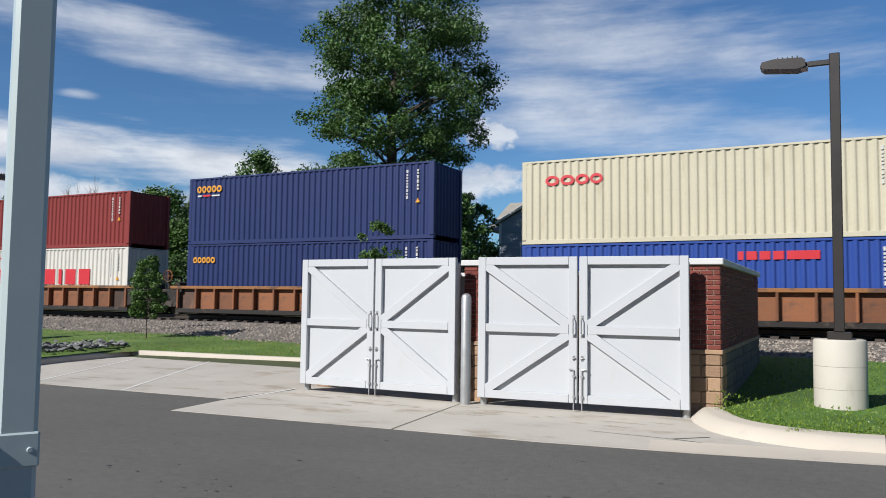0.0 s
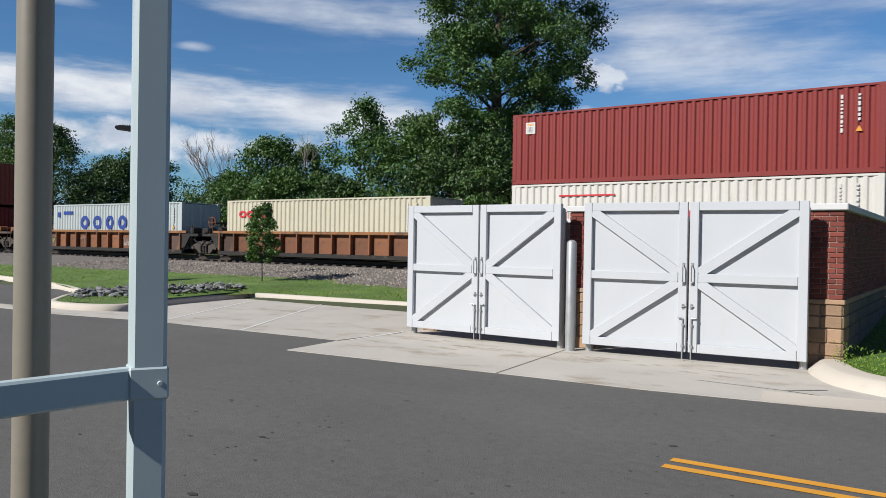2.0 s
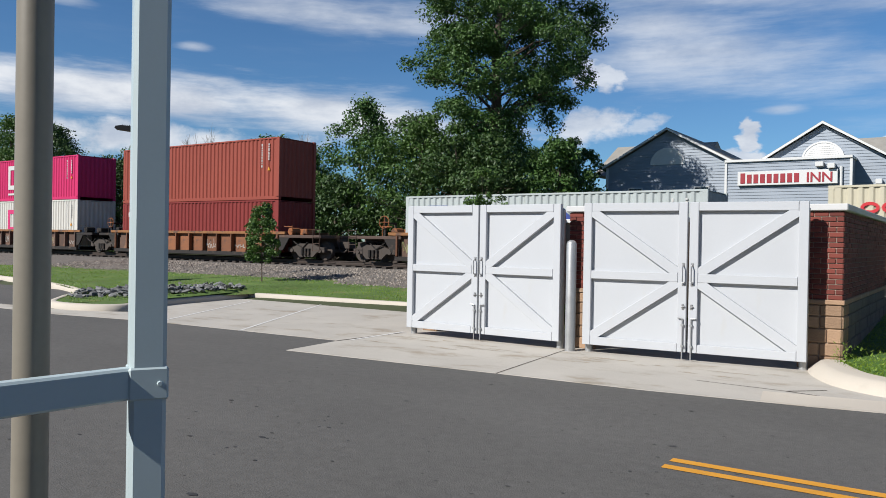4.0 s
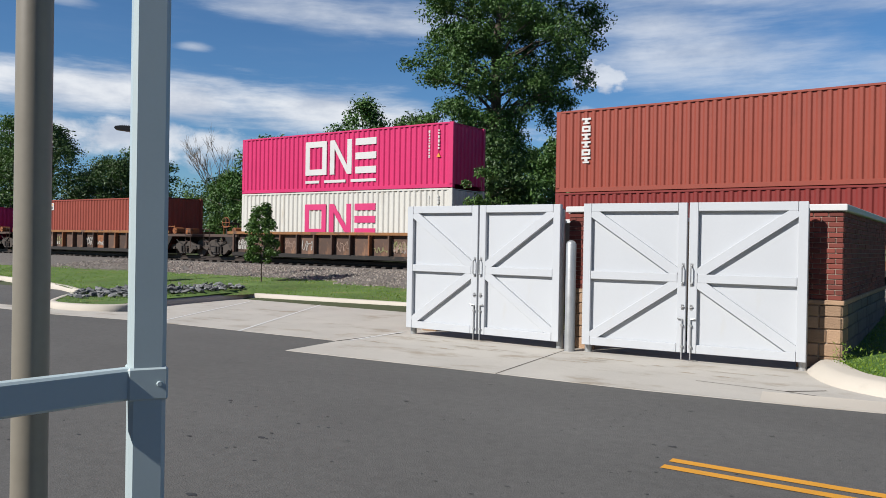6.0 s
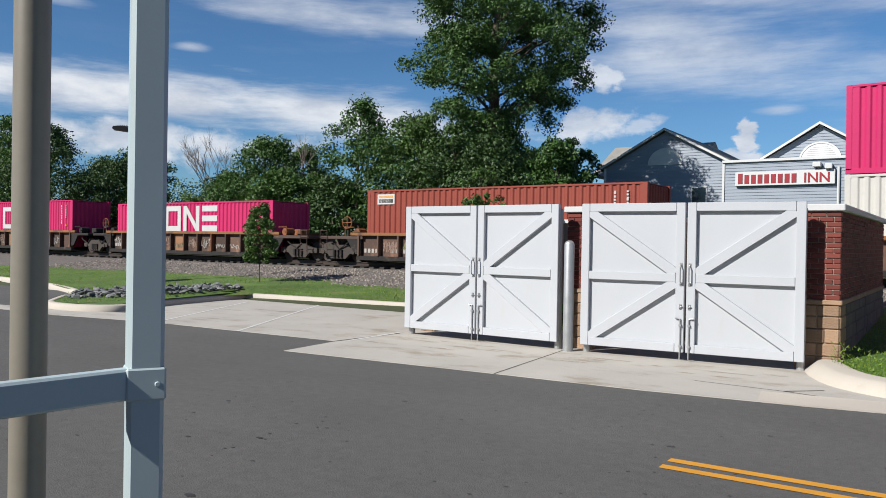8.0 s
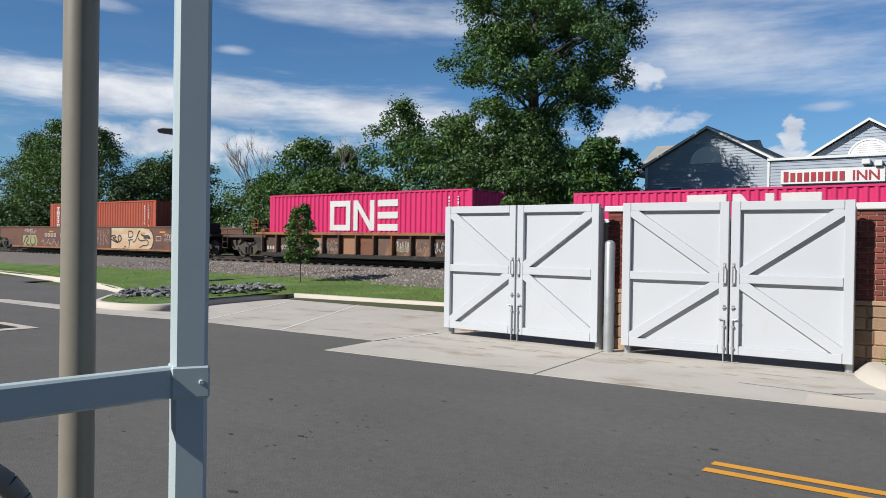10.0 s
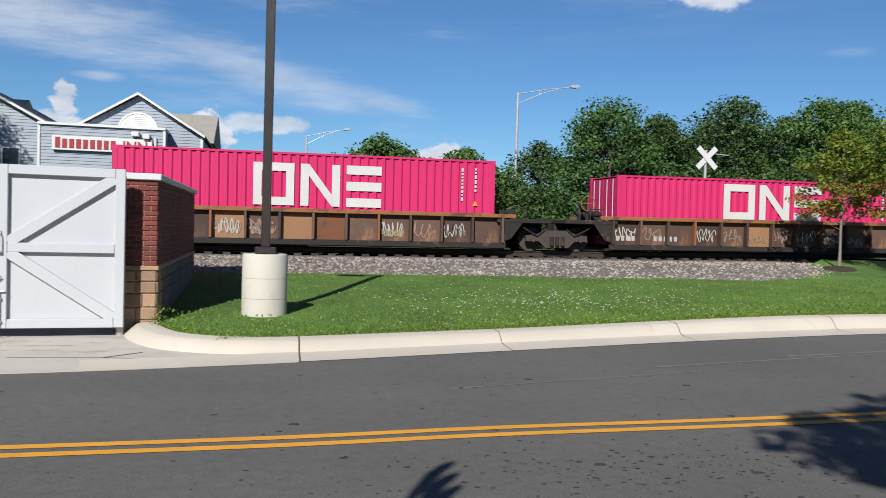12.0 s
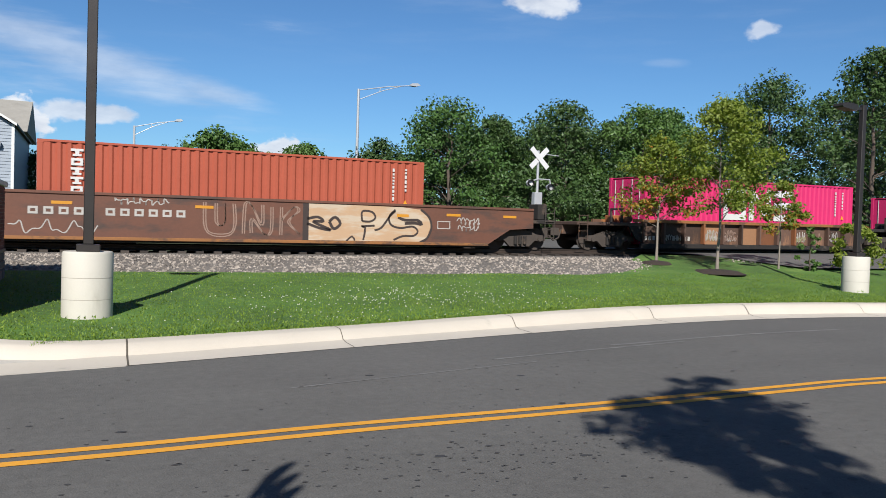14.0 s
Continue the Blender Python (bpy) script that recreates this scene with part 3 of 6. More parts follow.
def build_lawn():
    s = Shape()
    xs = list(np.arange(-1.78, 12, 0.3)) + list(np.arange(12, 60, 1.0))
    rows = []
    for x in xs:
        y0 = lawn_front(x)
        y1 = 20.2 + 3.4 * min(1.0, max(0.0, (x - 14) / 5))
        rows.append([(x, y0 + (y1 - y0) * k, lawn_z(x, y0 + (y1 - y0) * k, y0)) for k in np.linspace(0, 1, 28)])
    s.loft(rows)
    solid("lawn", s, GRASS, "mown green lawn rising to the railway", "grass", kind="structure", smooth=True)
    s = Shape()
    rows = []
    for x in list(np.arange(-60, -24, 1.0)) + list(np.arange(-24, -1.5, 0.35)):
        y0 = left_front(x) - 0.02
        rows.append([(x, y0 + (20.6 - y0) * k, 0.14 + 0.30 * k ** 1.4 + 0.02 * noise.noise((x * 0.5, k * 4, 3))) for k in np.linspace(0, 1, 12)])
    s.loft(rows)
    # the island's nose beside the stalls
    rows = []
    for x in np.linspace(-17.9, -16.98, 12):
        ya = curve_at(((-18.9, 10.5), (-17.6, 10.45), (-17.2, 10.7), (-16.95, 11.15)), x)
        yb = max(ya + 0.02, curve_at(((-17.9, 15.7), (-17.8, 14.6), (-17.45, 12.9), (-17.0, 11.6), (-16.95, 11.2)), x))
        rows.append([(x, ya + (yb - ya) * k, 0.14 + 0.06 * k) for k in np.linspace(0, 1, 8)])
    s.loft(rows)
    solid("lawn_verge", s, VERGE, "green grass verge below the railway", "grass", kind="structure", smooth=True)


def build_grass():
    """Blades over the lawns, thicker where the camera is near."""
    rng = np.random.default_rng(4)
    v, f = [], []
    n = 0
    while n < 120000:
        if n < 102000:
            x = rng.uniform(-1.7, 24) if rng.random() < 0.8 else rng.uniform(24, 40)
            y0 = lawn_front(x)
            y = y0 + (19.8 - y0) * rng.random() ** 1.7
            z = lawn_z(x, y, y0)
        else:
            x = rng.uniform(-40, -6)
            y0 = left_front(x)
            y = y0 + (20.2 - y0) * rng.random() ** 1.3
            k = (y - y0) / (20.6 - y0)
            z = 0.14 + 0.30 * k ** 1.4
        if n % 9 == 0 and x > -2:
            y = y0 + rng.random() * 0.25
        h = rng.uniform(0.012, 0.034) * (1.4 if rng.random() < 0.08 else 1) * (1 if x > -2 else 1.3)
        a = rng.uniform(0, 6.283)
        w = rng.uniform(0.004, 0.010) * (1 + 0.05 * y)
        dx, dy = math.cos(a) * w, math.sin(a) * w
        lx, ly = rng.normal(0, 0.02, 2)
        k = len(v)
        v += [(x - dx, y - dy, z - 0.01), (x + dx, y + dy, z - 0.01), (x + lx, y + ly, z + h)]
        f.append((k, k + 1, k + 2))
        n += 1
    s = Shape()
    s.v, s.f = v, f
    solid("grass_blades", s, BLADE, "short green grass blades over the lawn", "grass", kind="stuff", tidy=False)
    s = Shape()
    for i in range(420):
        x, y = rng.normal(6.2, 2.2), 0
        y0 = lawn_front(x)
        y = y0 + abs(rng.normal(2.6, 1.3))
        if x < -1 or y > 19:
            continue
        z = lawn_z(x, y, y0) + 0.05
        s.add([(x - 0.014, y, z), (x + 0.014, y, z), (x, y - 0.012, z + 0.022), (x, y + 0.012, z + 0.01)], ((0, 1, 2), (1, 3, 2), (3, 0, 2), (0, 3, 1)))
    solid("clover_flowers", s, CLOVER, "tiny white clover flowers in the lawn", "flowers", kind="stuff", tidy=False)


def build_track():
    xs = list(np.arange(-120, -40, 4.0)) + list(np.arange(-40, 44, 0.7)) + list(np.arange(44, 120, 4.0))
    rng = np.random.default_rng(2)
    s = Shape()
    prof = ((19.2, 0.30), (20.0, 0.42), (21.0, 0.50), (22.0, 0.57), (23.0, 0.63), (24.0, 0.63), (26.5, 0.63), (28.0, 0.60), (29.5, 0.5), (33, 0.28))
    rows = []
    for x in xs:
        q = rise(x)
        rows.append([(x, y + (0.25 * noise.noise((x * 0.3, y, 0)) if y < 21 else 0), z + q * min(1, max(0, (y - 19.5) / 3)) + 0.03 * noise.noise((x, y, 5))) for y, z in prof])
    s.loft(rows)
    solid("ballast_bed", s, BALLAST, "grey crushed stone railway bed", "ballast", kind="structure")
    # loose stones
    s = Shape()
    for i in range(15000):
        x = rng.uniform(-36, 26)
        y = rng.uniform(19.25, 24.0)
        z = float(np.interp(y, [p[0] for p in prof], [p[1] for p in prof])) + rise(x) * min(1, max(0, (y - 19.5) / 3))
        r = rng.uniform(0.025, 0.062)
        d = rng.normal(0, 1, (4, 3))
        d /= np.linalg.norm(d, axis=1)[:, None]
        s.add([(x + r * (-1 + .5 * d[0][0]), y, z), (x + r, y + r * d[1][1], z), (x + r * d[2][0], y - r, z), (x + r * .4 * d[3][0], y, z + r), (x, y + r, z)],
              ((0, 2, 3), (2, 1, 3), (1, 4, 3), (4, 0, 3)))
    solid("ballast_stones", s, PEBBLE, "loose grey and brown ballast stones", "stones", kind="stuff", tidy=False)
    s = Shape()
    for i, x in enumerate(np.arange(-60, 60, 0.55)):
        o = rng.uniform(-0.08, 0.08)
        s.box(x - 0.115, x + 0.115, TRACK_Y - 1.3 + o, TRACK_Y + 1.3 + o, 0.55 + rise(x), 0.70 + rise(x))
    solid("railway_ties", s, TIE, "dark weathered wooden railway ties", "ties", kind="stuff")
    for y in (TRACK_Y - 0.75, TRACK_Y + 0.75):
        s = Shape()
        rows = []
        for x in xs:
            z = 0.70 + rise(x)
            rows.append([(x, y + o, z + h) for o, h in ((-0.075, 0), (-0.075, 0.02), (-0.012, 0.04), (-0.012, 0.12), (-0.037, 0.13), (-0.037, 0.17), (0.037, 0.17), (0.037, 0.13), (0.012, 0.12), (0.012, 0.04), (0.075, 0.02), (0.075, 0))])
        s.loft(rows)
        solid("rail", s, RAIL, "dark steel running rail on ties", "rail", group="rails of the track", kind="structure")


build_ground()
build_lawn()
build_track()

# ---------------------------------------------------------------- gated enclosure
def gate_leaf(parent, width, hand):
    """One leaf, hinged at x = 0; hand 1: the latch side is at +x. Built in the leaf's own space, front towards -y."""
    h, st, th = 2.30, 0.135, 0.072
    leaf = parent
    s = Shape()
    s.cbox(0.01, width - 0.01, 0.0, 0.03, 0.01, h - 0.01, 0.003)
    part("backing_panel", s, GATE, leaf)
    for name, x0, x1, z0, z1 in (("stile", 0, st, 0, h), ("stile", width - st, width, 0, h), ("rail", st, width - st, h - st, h),
                                 ("rail", st, width - st, 0, st), ("rail", st, width - st, h / 2 - 0.075, h / 2 + 0.06)):
        part(name, Shape().cbox(x0 + 0.002, x1 - 0.002, -th, 0.0, z0 + 0.002, z1 - 0.002, 0.006), GATE, leaf)
    hinge, latch = (st, width - st) if hand > 0 else (width - st, st)
    for za, zb in ((h - st, h / 2 + 0.06), (st, h / 2 - 0.075)):
        a, b = Vector((hinge, 0, za)), Vector((latch, 0, zb))
        d = (b - a)
        ang = math.atan2(d.z, d.x)
        m = Matrix.Translation((a + b) / 2) @ Matrix.Rotation(-ang, 4, "Y")
        ln = d.length / 2 - 0.005
        part("brace", Shape().cbox(-ln, ln, -th + 0.004, -0.001, -0.076, 0.076, 0.004, m), GATE, leaf)
    x = width - 0.05 if hand > 0 else 0.05
    f = -th
    s = Shape().run([(x, f - 0.005, h / 2 - 0.10), (x, f - 0.06, h / 2 - 0.07), (x, f - 0.06, h / 2 + 0.16), (x, f - 0.005, h / 2 + 0.19)], 0.010)
    s.box(x - 0.02, x + 0.02, f - 0.006, f + 0.001, h / 2 - 0.13, h / 2 - 0.07).box(x - 0.02, x + 0.02, f - 0.006, f + 0.001, h / 2 + 0.16, h / 2 + 0.22)
    part("pull_handle", s, CHAIN, leaf, "bright steel pull handle", smooth=True)
    s = Shape().run([(x, f - 0.02, -0.10), (x, f - 0.02, 0.52), (x + 0.07 * -hand, f - 0.03, 0.53)], 0.011)
    for z in (0.10, 0.42):
        s.box(x - 0.022, x + 0.022, f - 0.035, f + 0.001, z - 0.015, z + 0.015)
    part("drop_bolt", s, STEEL, leaf, "grey steel cane bolt", smooth=True)
    s = Shape().cbox(x - 0.018, x + 0.018, f - 0.012, f + 0.001, 0.66, 0.74, 0.004).tube((x - 0.02, f - 0.02, 0.69), (x + 0.03, f - 0.02, 0.71), 0.010)
    part("hasp", s, CHAIN, leaf)
    return leaf


def build_enclosure():
    # gate pairs: left foot, right foot
    for (ax, ay), (bx, by) in (((-8.95, 11.93), (-5.72, 11.86)), ((-5.31, 11.86), (-1.98, 12.12))):
        a, b = Vector((ax, ay, 0.135)), Vector((bx, by, 0.135))
        ang = math.degrees(math.atan2(by - ay, bx - ax))
        w = (b - a).length / 2 - 0.015
        left = thing("gate", "white painted timber gate leaf with diagonal braces, closed", "gate", "gates of the brick enclosure", pose(a.x, a.y, a.z, 0, 0, ang))
        gate_leaf(left, w, 1)
        c = (a + b) / 2 + (b - a).normalized() * 0.015
        right = thing("gate", "white painted timber gate leaf with diagonal braces, closed", "gate", "gates of the brick enclosure", pose(c.x, c.y, c.z, 0, 0, ang))
        gate_leaf(right, w, -1)
        for k, leaf in ((0.06, left), (w - 0.06, right)):
            s = Shape().lathe((k, 0.10, 0), ((0.06, -0.135), (0.06, 2.2), (0.03, 2.23)), 16)
            part("hinge_post", s, STEEL, leaf, "round grey steel hinge post", smooth=True)
    s = Shape().lathe((0, 0, 0), ((0.085, 0.0), (0.085, 1.76), (0.07, 1.80), (0.03, 1.825)), 20)
    solid("bollard", s, STEEL, "round grey galvanised steel bollard before the wall", "bollard", smooth=True).matrix_basis = pose(-5.52, 11.80, 0.006)


WALL_B = 1.02      # top of the stone base
WALL_T = 2.31


def build_walls():
    pieces = {}

    def brick_mesh(w, d, h, m, key):
        if key not in pieces:
            pieces[key] = Shape().cbox(-w / 2, w / 2, -d / 2, d / 2, 0, h, 0.006).mesh("brick", m)
        return pieces[key]

    walls = []
    for name, x0, x1, y0, y1 in (("wall_east", -1.98, -1.58, 13.02, 18.7), ("wall_north", -8.9, -2.0, 18.3, 18.7), ("wall_west", -9.1, -8.75, 12.6, 18.7),
                                 ("wall_pier", -5.76, -5.26, 12.22, 12.7), ("wall_pillar", -2.18, -1.58, 12.46, 13.0), ("wall_middle", -5.66, -5.36, 12.72, 18.28)):
        s = Shape().box(x0 + 0.014, x1 - 0.014, y0 + 0.014, y1 - 0.014, 0, WALL_T)
        w = solid(name, s, MORTAR, "red brick enclosure wall on a stone base", "wall", kind="structure")
        part("coping", Shape().cbox(x0 - 0.05, x1 + 0.05, y0 - 0.05, y1 + (0.02 if name == "wall_pillar" else 0.05), WALL_T, WALL_T + 0.10, 0.012), CAP, w, "pale cap stone")
        part("band", Shape().cbox(x0 - 0.03, x1 + 0.03, y0 - 0.03, y1 + (0.01 if name == "wall_pillar" else 0.03), WALL_B - 0.07, WALL_B, 0.01), STONE, w, "tan stone band")
        walls.append((w, name, x0, x1, y0, y1))
    ph = 0.0755
    n_course = int((WALL_T - WALL_B) / ph)
    rng = random.Random(5)

    def faces(name, x0, x1, y0, y1):
        out = [((x0, y0), (x1, y0), 0)]
        if name in ("wall_east", "wall_pillar"):
            out.append(((x1, y0), (x1, y1), 90))
        return out

    for w, name, x0, x1, y0, y1 in walls:
        if name in ("wall_north", "wall_middle"):
            continue
        for a, b, rz in faces(name, x0, x1, y0, y1):
            if name == "wall_east" and rz == 0:
                continue
            a, b = Vector((*a, 0)), Vector((*b, 0))
            ln, d = (b - a).length, (b - a).normalized()
            nb = max(1, round(ln / 0.21))
            bw = ln / nb
            joined = Shape()
            for r in range(n_course):
                off = 0.5 * (r % 2)
                for i in range(nb + (1 if off else 0)):
                    u0, u1 = max(0, (i - off) * bw), min(ln, (i - off + 1) * bw)
                    if u1 - u0 < 0.04:
                        continue
                    p = a + d * ((u0 + u1) / 2)
                    z = WALL_B + r * ph + 0.004
                    inward = Vector((-d.y, d.x, 0)) * 0.028
                    bl = u1 - u0 - 0.011
                    m = pose(p.x + inward.x, p.y + inward.y, z, 0, 0, rz) @ Matrix.Translation((0, rng.uniform(-0.003, 0.003), 0))
                    if name in ("wall_pillar",) or (name == "wall_east" and u0 < 2.1):
                        ob = new("brick", brick_mesh(round(bl, 3), 0.06, ph - 0.011, BRICK, round(bl, 3)))
                        ob.parent = w
                        ob.matrix_basis = m
                    else:
                        joined.box(-bl / 2, bl / 2, -0.03, 0.03, 0, ph - 0.011, m)
            if joined.v:
                ob = part("brickwork", joined, BRICK_FAR, w)
                ob["kind"] = "stuff"
            # stone base
            z = 0.0
            for r, hh in enumerate((0.20, 0.19, 0.21, 0.18, 0.165)):
                u = -0.15 * (r % 2)
                while u < ln:
                    bl = rng.choice((0.3, 0.4, 0.45)) if name != "wall_east" else 0.405
                    u0, u1 = max(0, u), min(ln, u + bl)
                    u += bl
                    if u1 - u0 < 0.05:
                        continue
                    p = a + d * ((u0 + u1) / 2)
                    inward = Vector((-d.y, d.x, 0)) * (0.02 + rng.uniform(-0.006, 0.004))
                    m = STONE if rz == 0 or name == "wall_pillar" else BLOCK_SHADED
                    key = ("stone", round(u1 - u0, 2), hh, m.name)
                    if key not in pieces:
                        pieces[key] = Shape().cbox(-(u1 - u0) / 2 + 0.005, (u1 - u0) / 2 - 0.005, -0.035, 0.035, 0.004, hh - 0.004, 0.014).mesh("stone", m)
                    ob = new("stone", pieces[key])
                    ob.parent = w
                    ob.matrix_basis = pose(p.x + inward.x, p.y + inward.y, z, 0, 0, rz)
                z += hh


# ---------------------------------------------------------------- lamps, railing
def lot_lamp(m, label):
    lamp = thing("lot_lamp", label, "street lamp", "lamps of the parking lot", m)
    s = Shape().lathe((0, 0, 0), ((0.365, -0.1), (0.365, 1.02), (0.35, 1.05), (0.0, 1.05)), 40)
    part("concrete_base", s, BASE, lamp, "round cast concrete base", smooth=True)
    s = Shape()
    for z in (0.33, 0.66):
        s.lathe((0, 0, z), ((0.3665, -0.004), (0.3675, 0.0), (0.3665, 0.004)), 40)
    part("form_seam", s, SEAM, lamp)
    part("base_cover", Shape().cbox(-0.17, 0.17, -0.17, 0.17, 1.05, 1.16, 0.015), BRONZE, lamp)
    part("pole", Shape().cbox(-0.074, 0.074, -0.074, 0.074, 1.16, 5.40, 0.012), BRONZE, lamp)
    part("arm", Shape().cbox(-0.42, -0.06, -0.03, 0.03, 5.24, 5.32, 0.008), BRONZE, lamp)
    head = part("lamp_head", Shape().prism([(-1.05, 5.28), (-1.02, 5.35), (-0.85, 5.38), (-0.45, 5.36), (-0.40, 5.32), (-0.40, 5.22), (-0.52, 5.19), (-1.0, 5.24)], -0.16, 0.16), BRONZE, lamp)
    part("lens", Shape().cbox(-0.95, -0.55, -0.12, 0.12, 5.185, 5.215, 0.005, pose(0, 0, 0.0, 0, 2, 0)), LENS, head)
    s = Shape()
    for k in range(5):
        s.box(-0.80 + k * 0.07, -0.785 + k * 0.07, -0.13, 0.13, 5.36, 5.405)
    part("cooling_fin", s, BRONZE, head)
    return lamp


def build_railing():
    r = thing("railing", "pale grey-blue painted steel railing with a square post", "railing")
    d = 2.4
    # square post, turned so that its narrow side catches the sun
    P = Vector((-0.8205, 0.5716, 0)) * d
    ang = math.degrees(math.atan2(-P.y, -P.x)) + 90 + 5.5
    m = pose(P.x, P.y, 0, 0, 0, ang)
    s = Shape().cbox(-0.0495, 0.0495, -0.0495, 0.0495, -0.02, 2.76, 0.012, m)
    part("post", s, RAILING, r)
    q = Vector((-0.8989, 0.4381, 0)) * 2.24
    along = Vector((P.x, P.y, 0)) - q
    ang2 = math.degrees(math.atan2(along.y, along.x))
    z = 1.75 - 0.172 * d
    body = pose(P.x, P.y, z, 0, 0, ang2)
    part("top_rail", Shape().cbox(-2.6, -0.01, -0.024, 0.024, -0.045, 0.045, 0.007, body), RAILING, r)
    s = Shape().cbox(-0.0535, 0.0545, -0.0545, 0.0535, -0.047, 0.047, 0.006, m @ pose(0, 0, z))
    s2 = part("collar", s, RAILING, r)
    part("bolt", Shape().tube((0.03, -0.0545, z), (0.03, -0.061, z), 0.008, 0.006, 8).mesh("bolt", RAILING), RAILING, s2).matrix_basis = m
    pipe = thing("downpipe", "round tan painted steel pipe standing behind the railing", "pipe")
    c = Vector((-0.8846, 0.4663, 0)) * 2.62
    part("pipe_body", Shape().lathe((c.x, c.y, 0), ((0.0505, -0.02), (0.0505, 2.8)), 28), PIPE, pipe, smooth=True)
    part("base_plate", Shape().cbox(c.x - 0.09, c.x + 0.09, c.y - 0.09, c.y + 0.09, 0.0, 0.02, 0.004), PIPE, pipe)
    # curved pipe low beside it
    s = Shape()
    o = Vector((-0.935, 0.355, 0)) * 2.1
    tgt = Vector((-0.905, 0.425, 0)) * 2.1
    u = (tgt - o).normalized()
    base = Vector((o.x, o.y, 1.02))
    s.run([base + u * (0.16 * math.cos(a)) + Vector((0, 0, 0.20 * math.sin(a))) for a in np.linspace(-1.2, 3.1, 18)], 0.026, 10)
    s.tube(base + u * (0.16 * math.cos(-1.2)) + Vector((0, 0, 0.20 * math.sin(-1.2))), (o.x + u.x * 0.06, o.y + u.y * 0.06, 0), 0.026, 0.026, 10)
    solid("hoop_rail", s, PIPE, "bent tan steel hoop beside the railing", "hoop", smooth=True)


# ---------------------------------------------------------------- train
def text_bar(s, x0, x1, z0, z1, y):
    s.box(x0, x1, y - 0.004, y + 0.03, z0, z1)


def container_mesh_side(L, H, y, sign):
    """Corrugated side wall between the rails."""
    s = Shape()
    pitch, depth = 0.278, 0.045
    n = int((L - 0.36) / pitch)
    x = -n * pitch / 2
    pts = [(-L / 2 + 0.08, 0)]
    for i in range(n):
        pts += [(x, 0), (x + 0.085, 0), (x + 0.085 + 0.05, depth), (x + 0.085 + 0.05 + 0.085, depth)]
        x += pitch
    pts += [(x, 0), (L / 2 - 0.08, 0)]
    s.loft([[(px, y + sign * (0.012 + d), z) for px, d in pts] for z in (0.14, H - 0.075)])
    return s


SIDES = {}


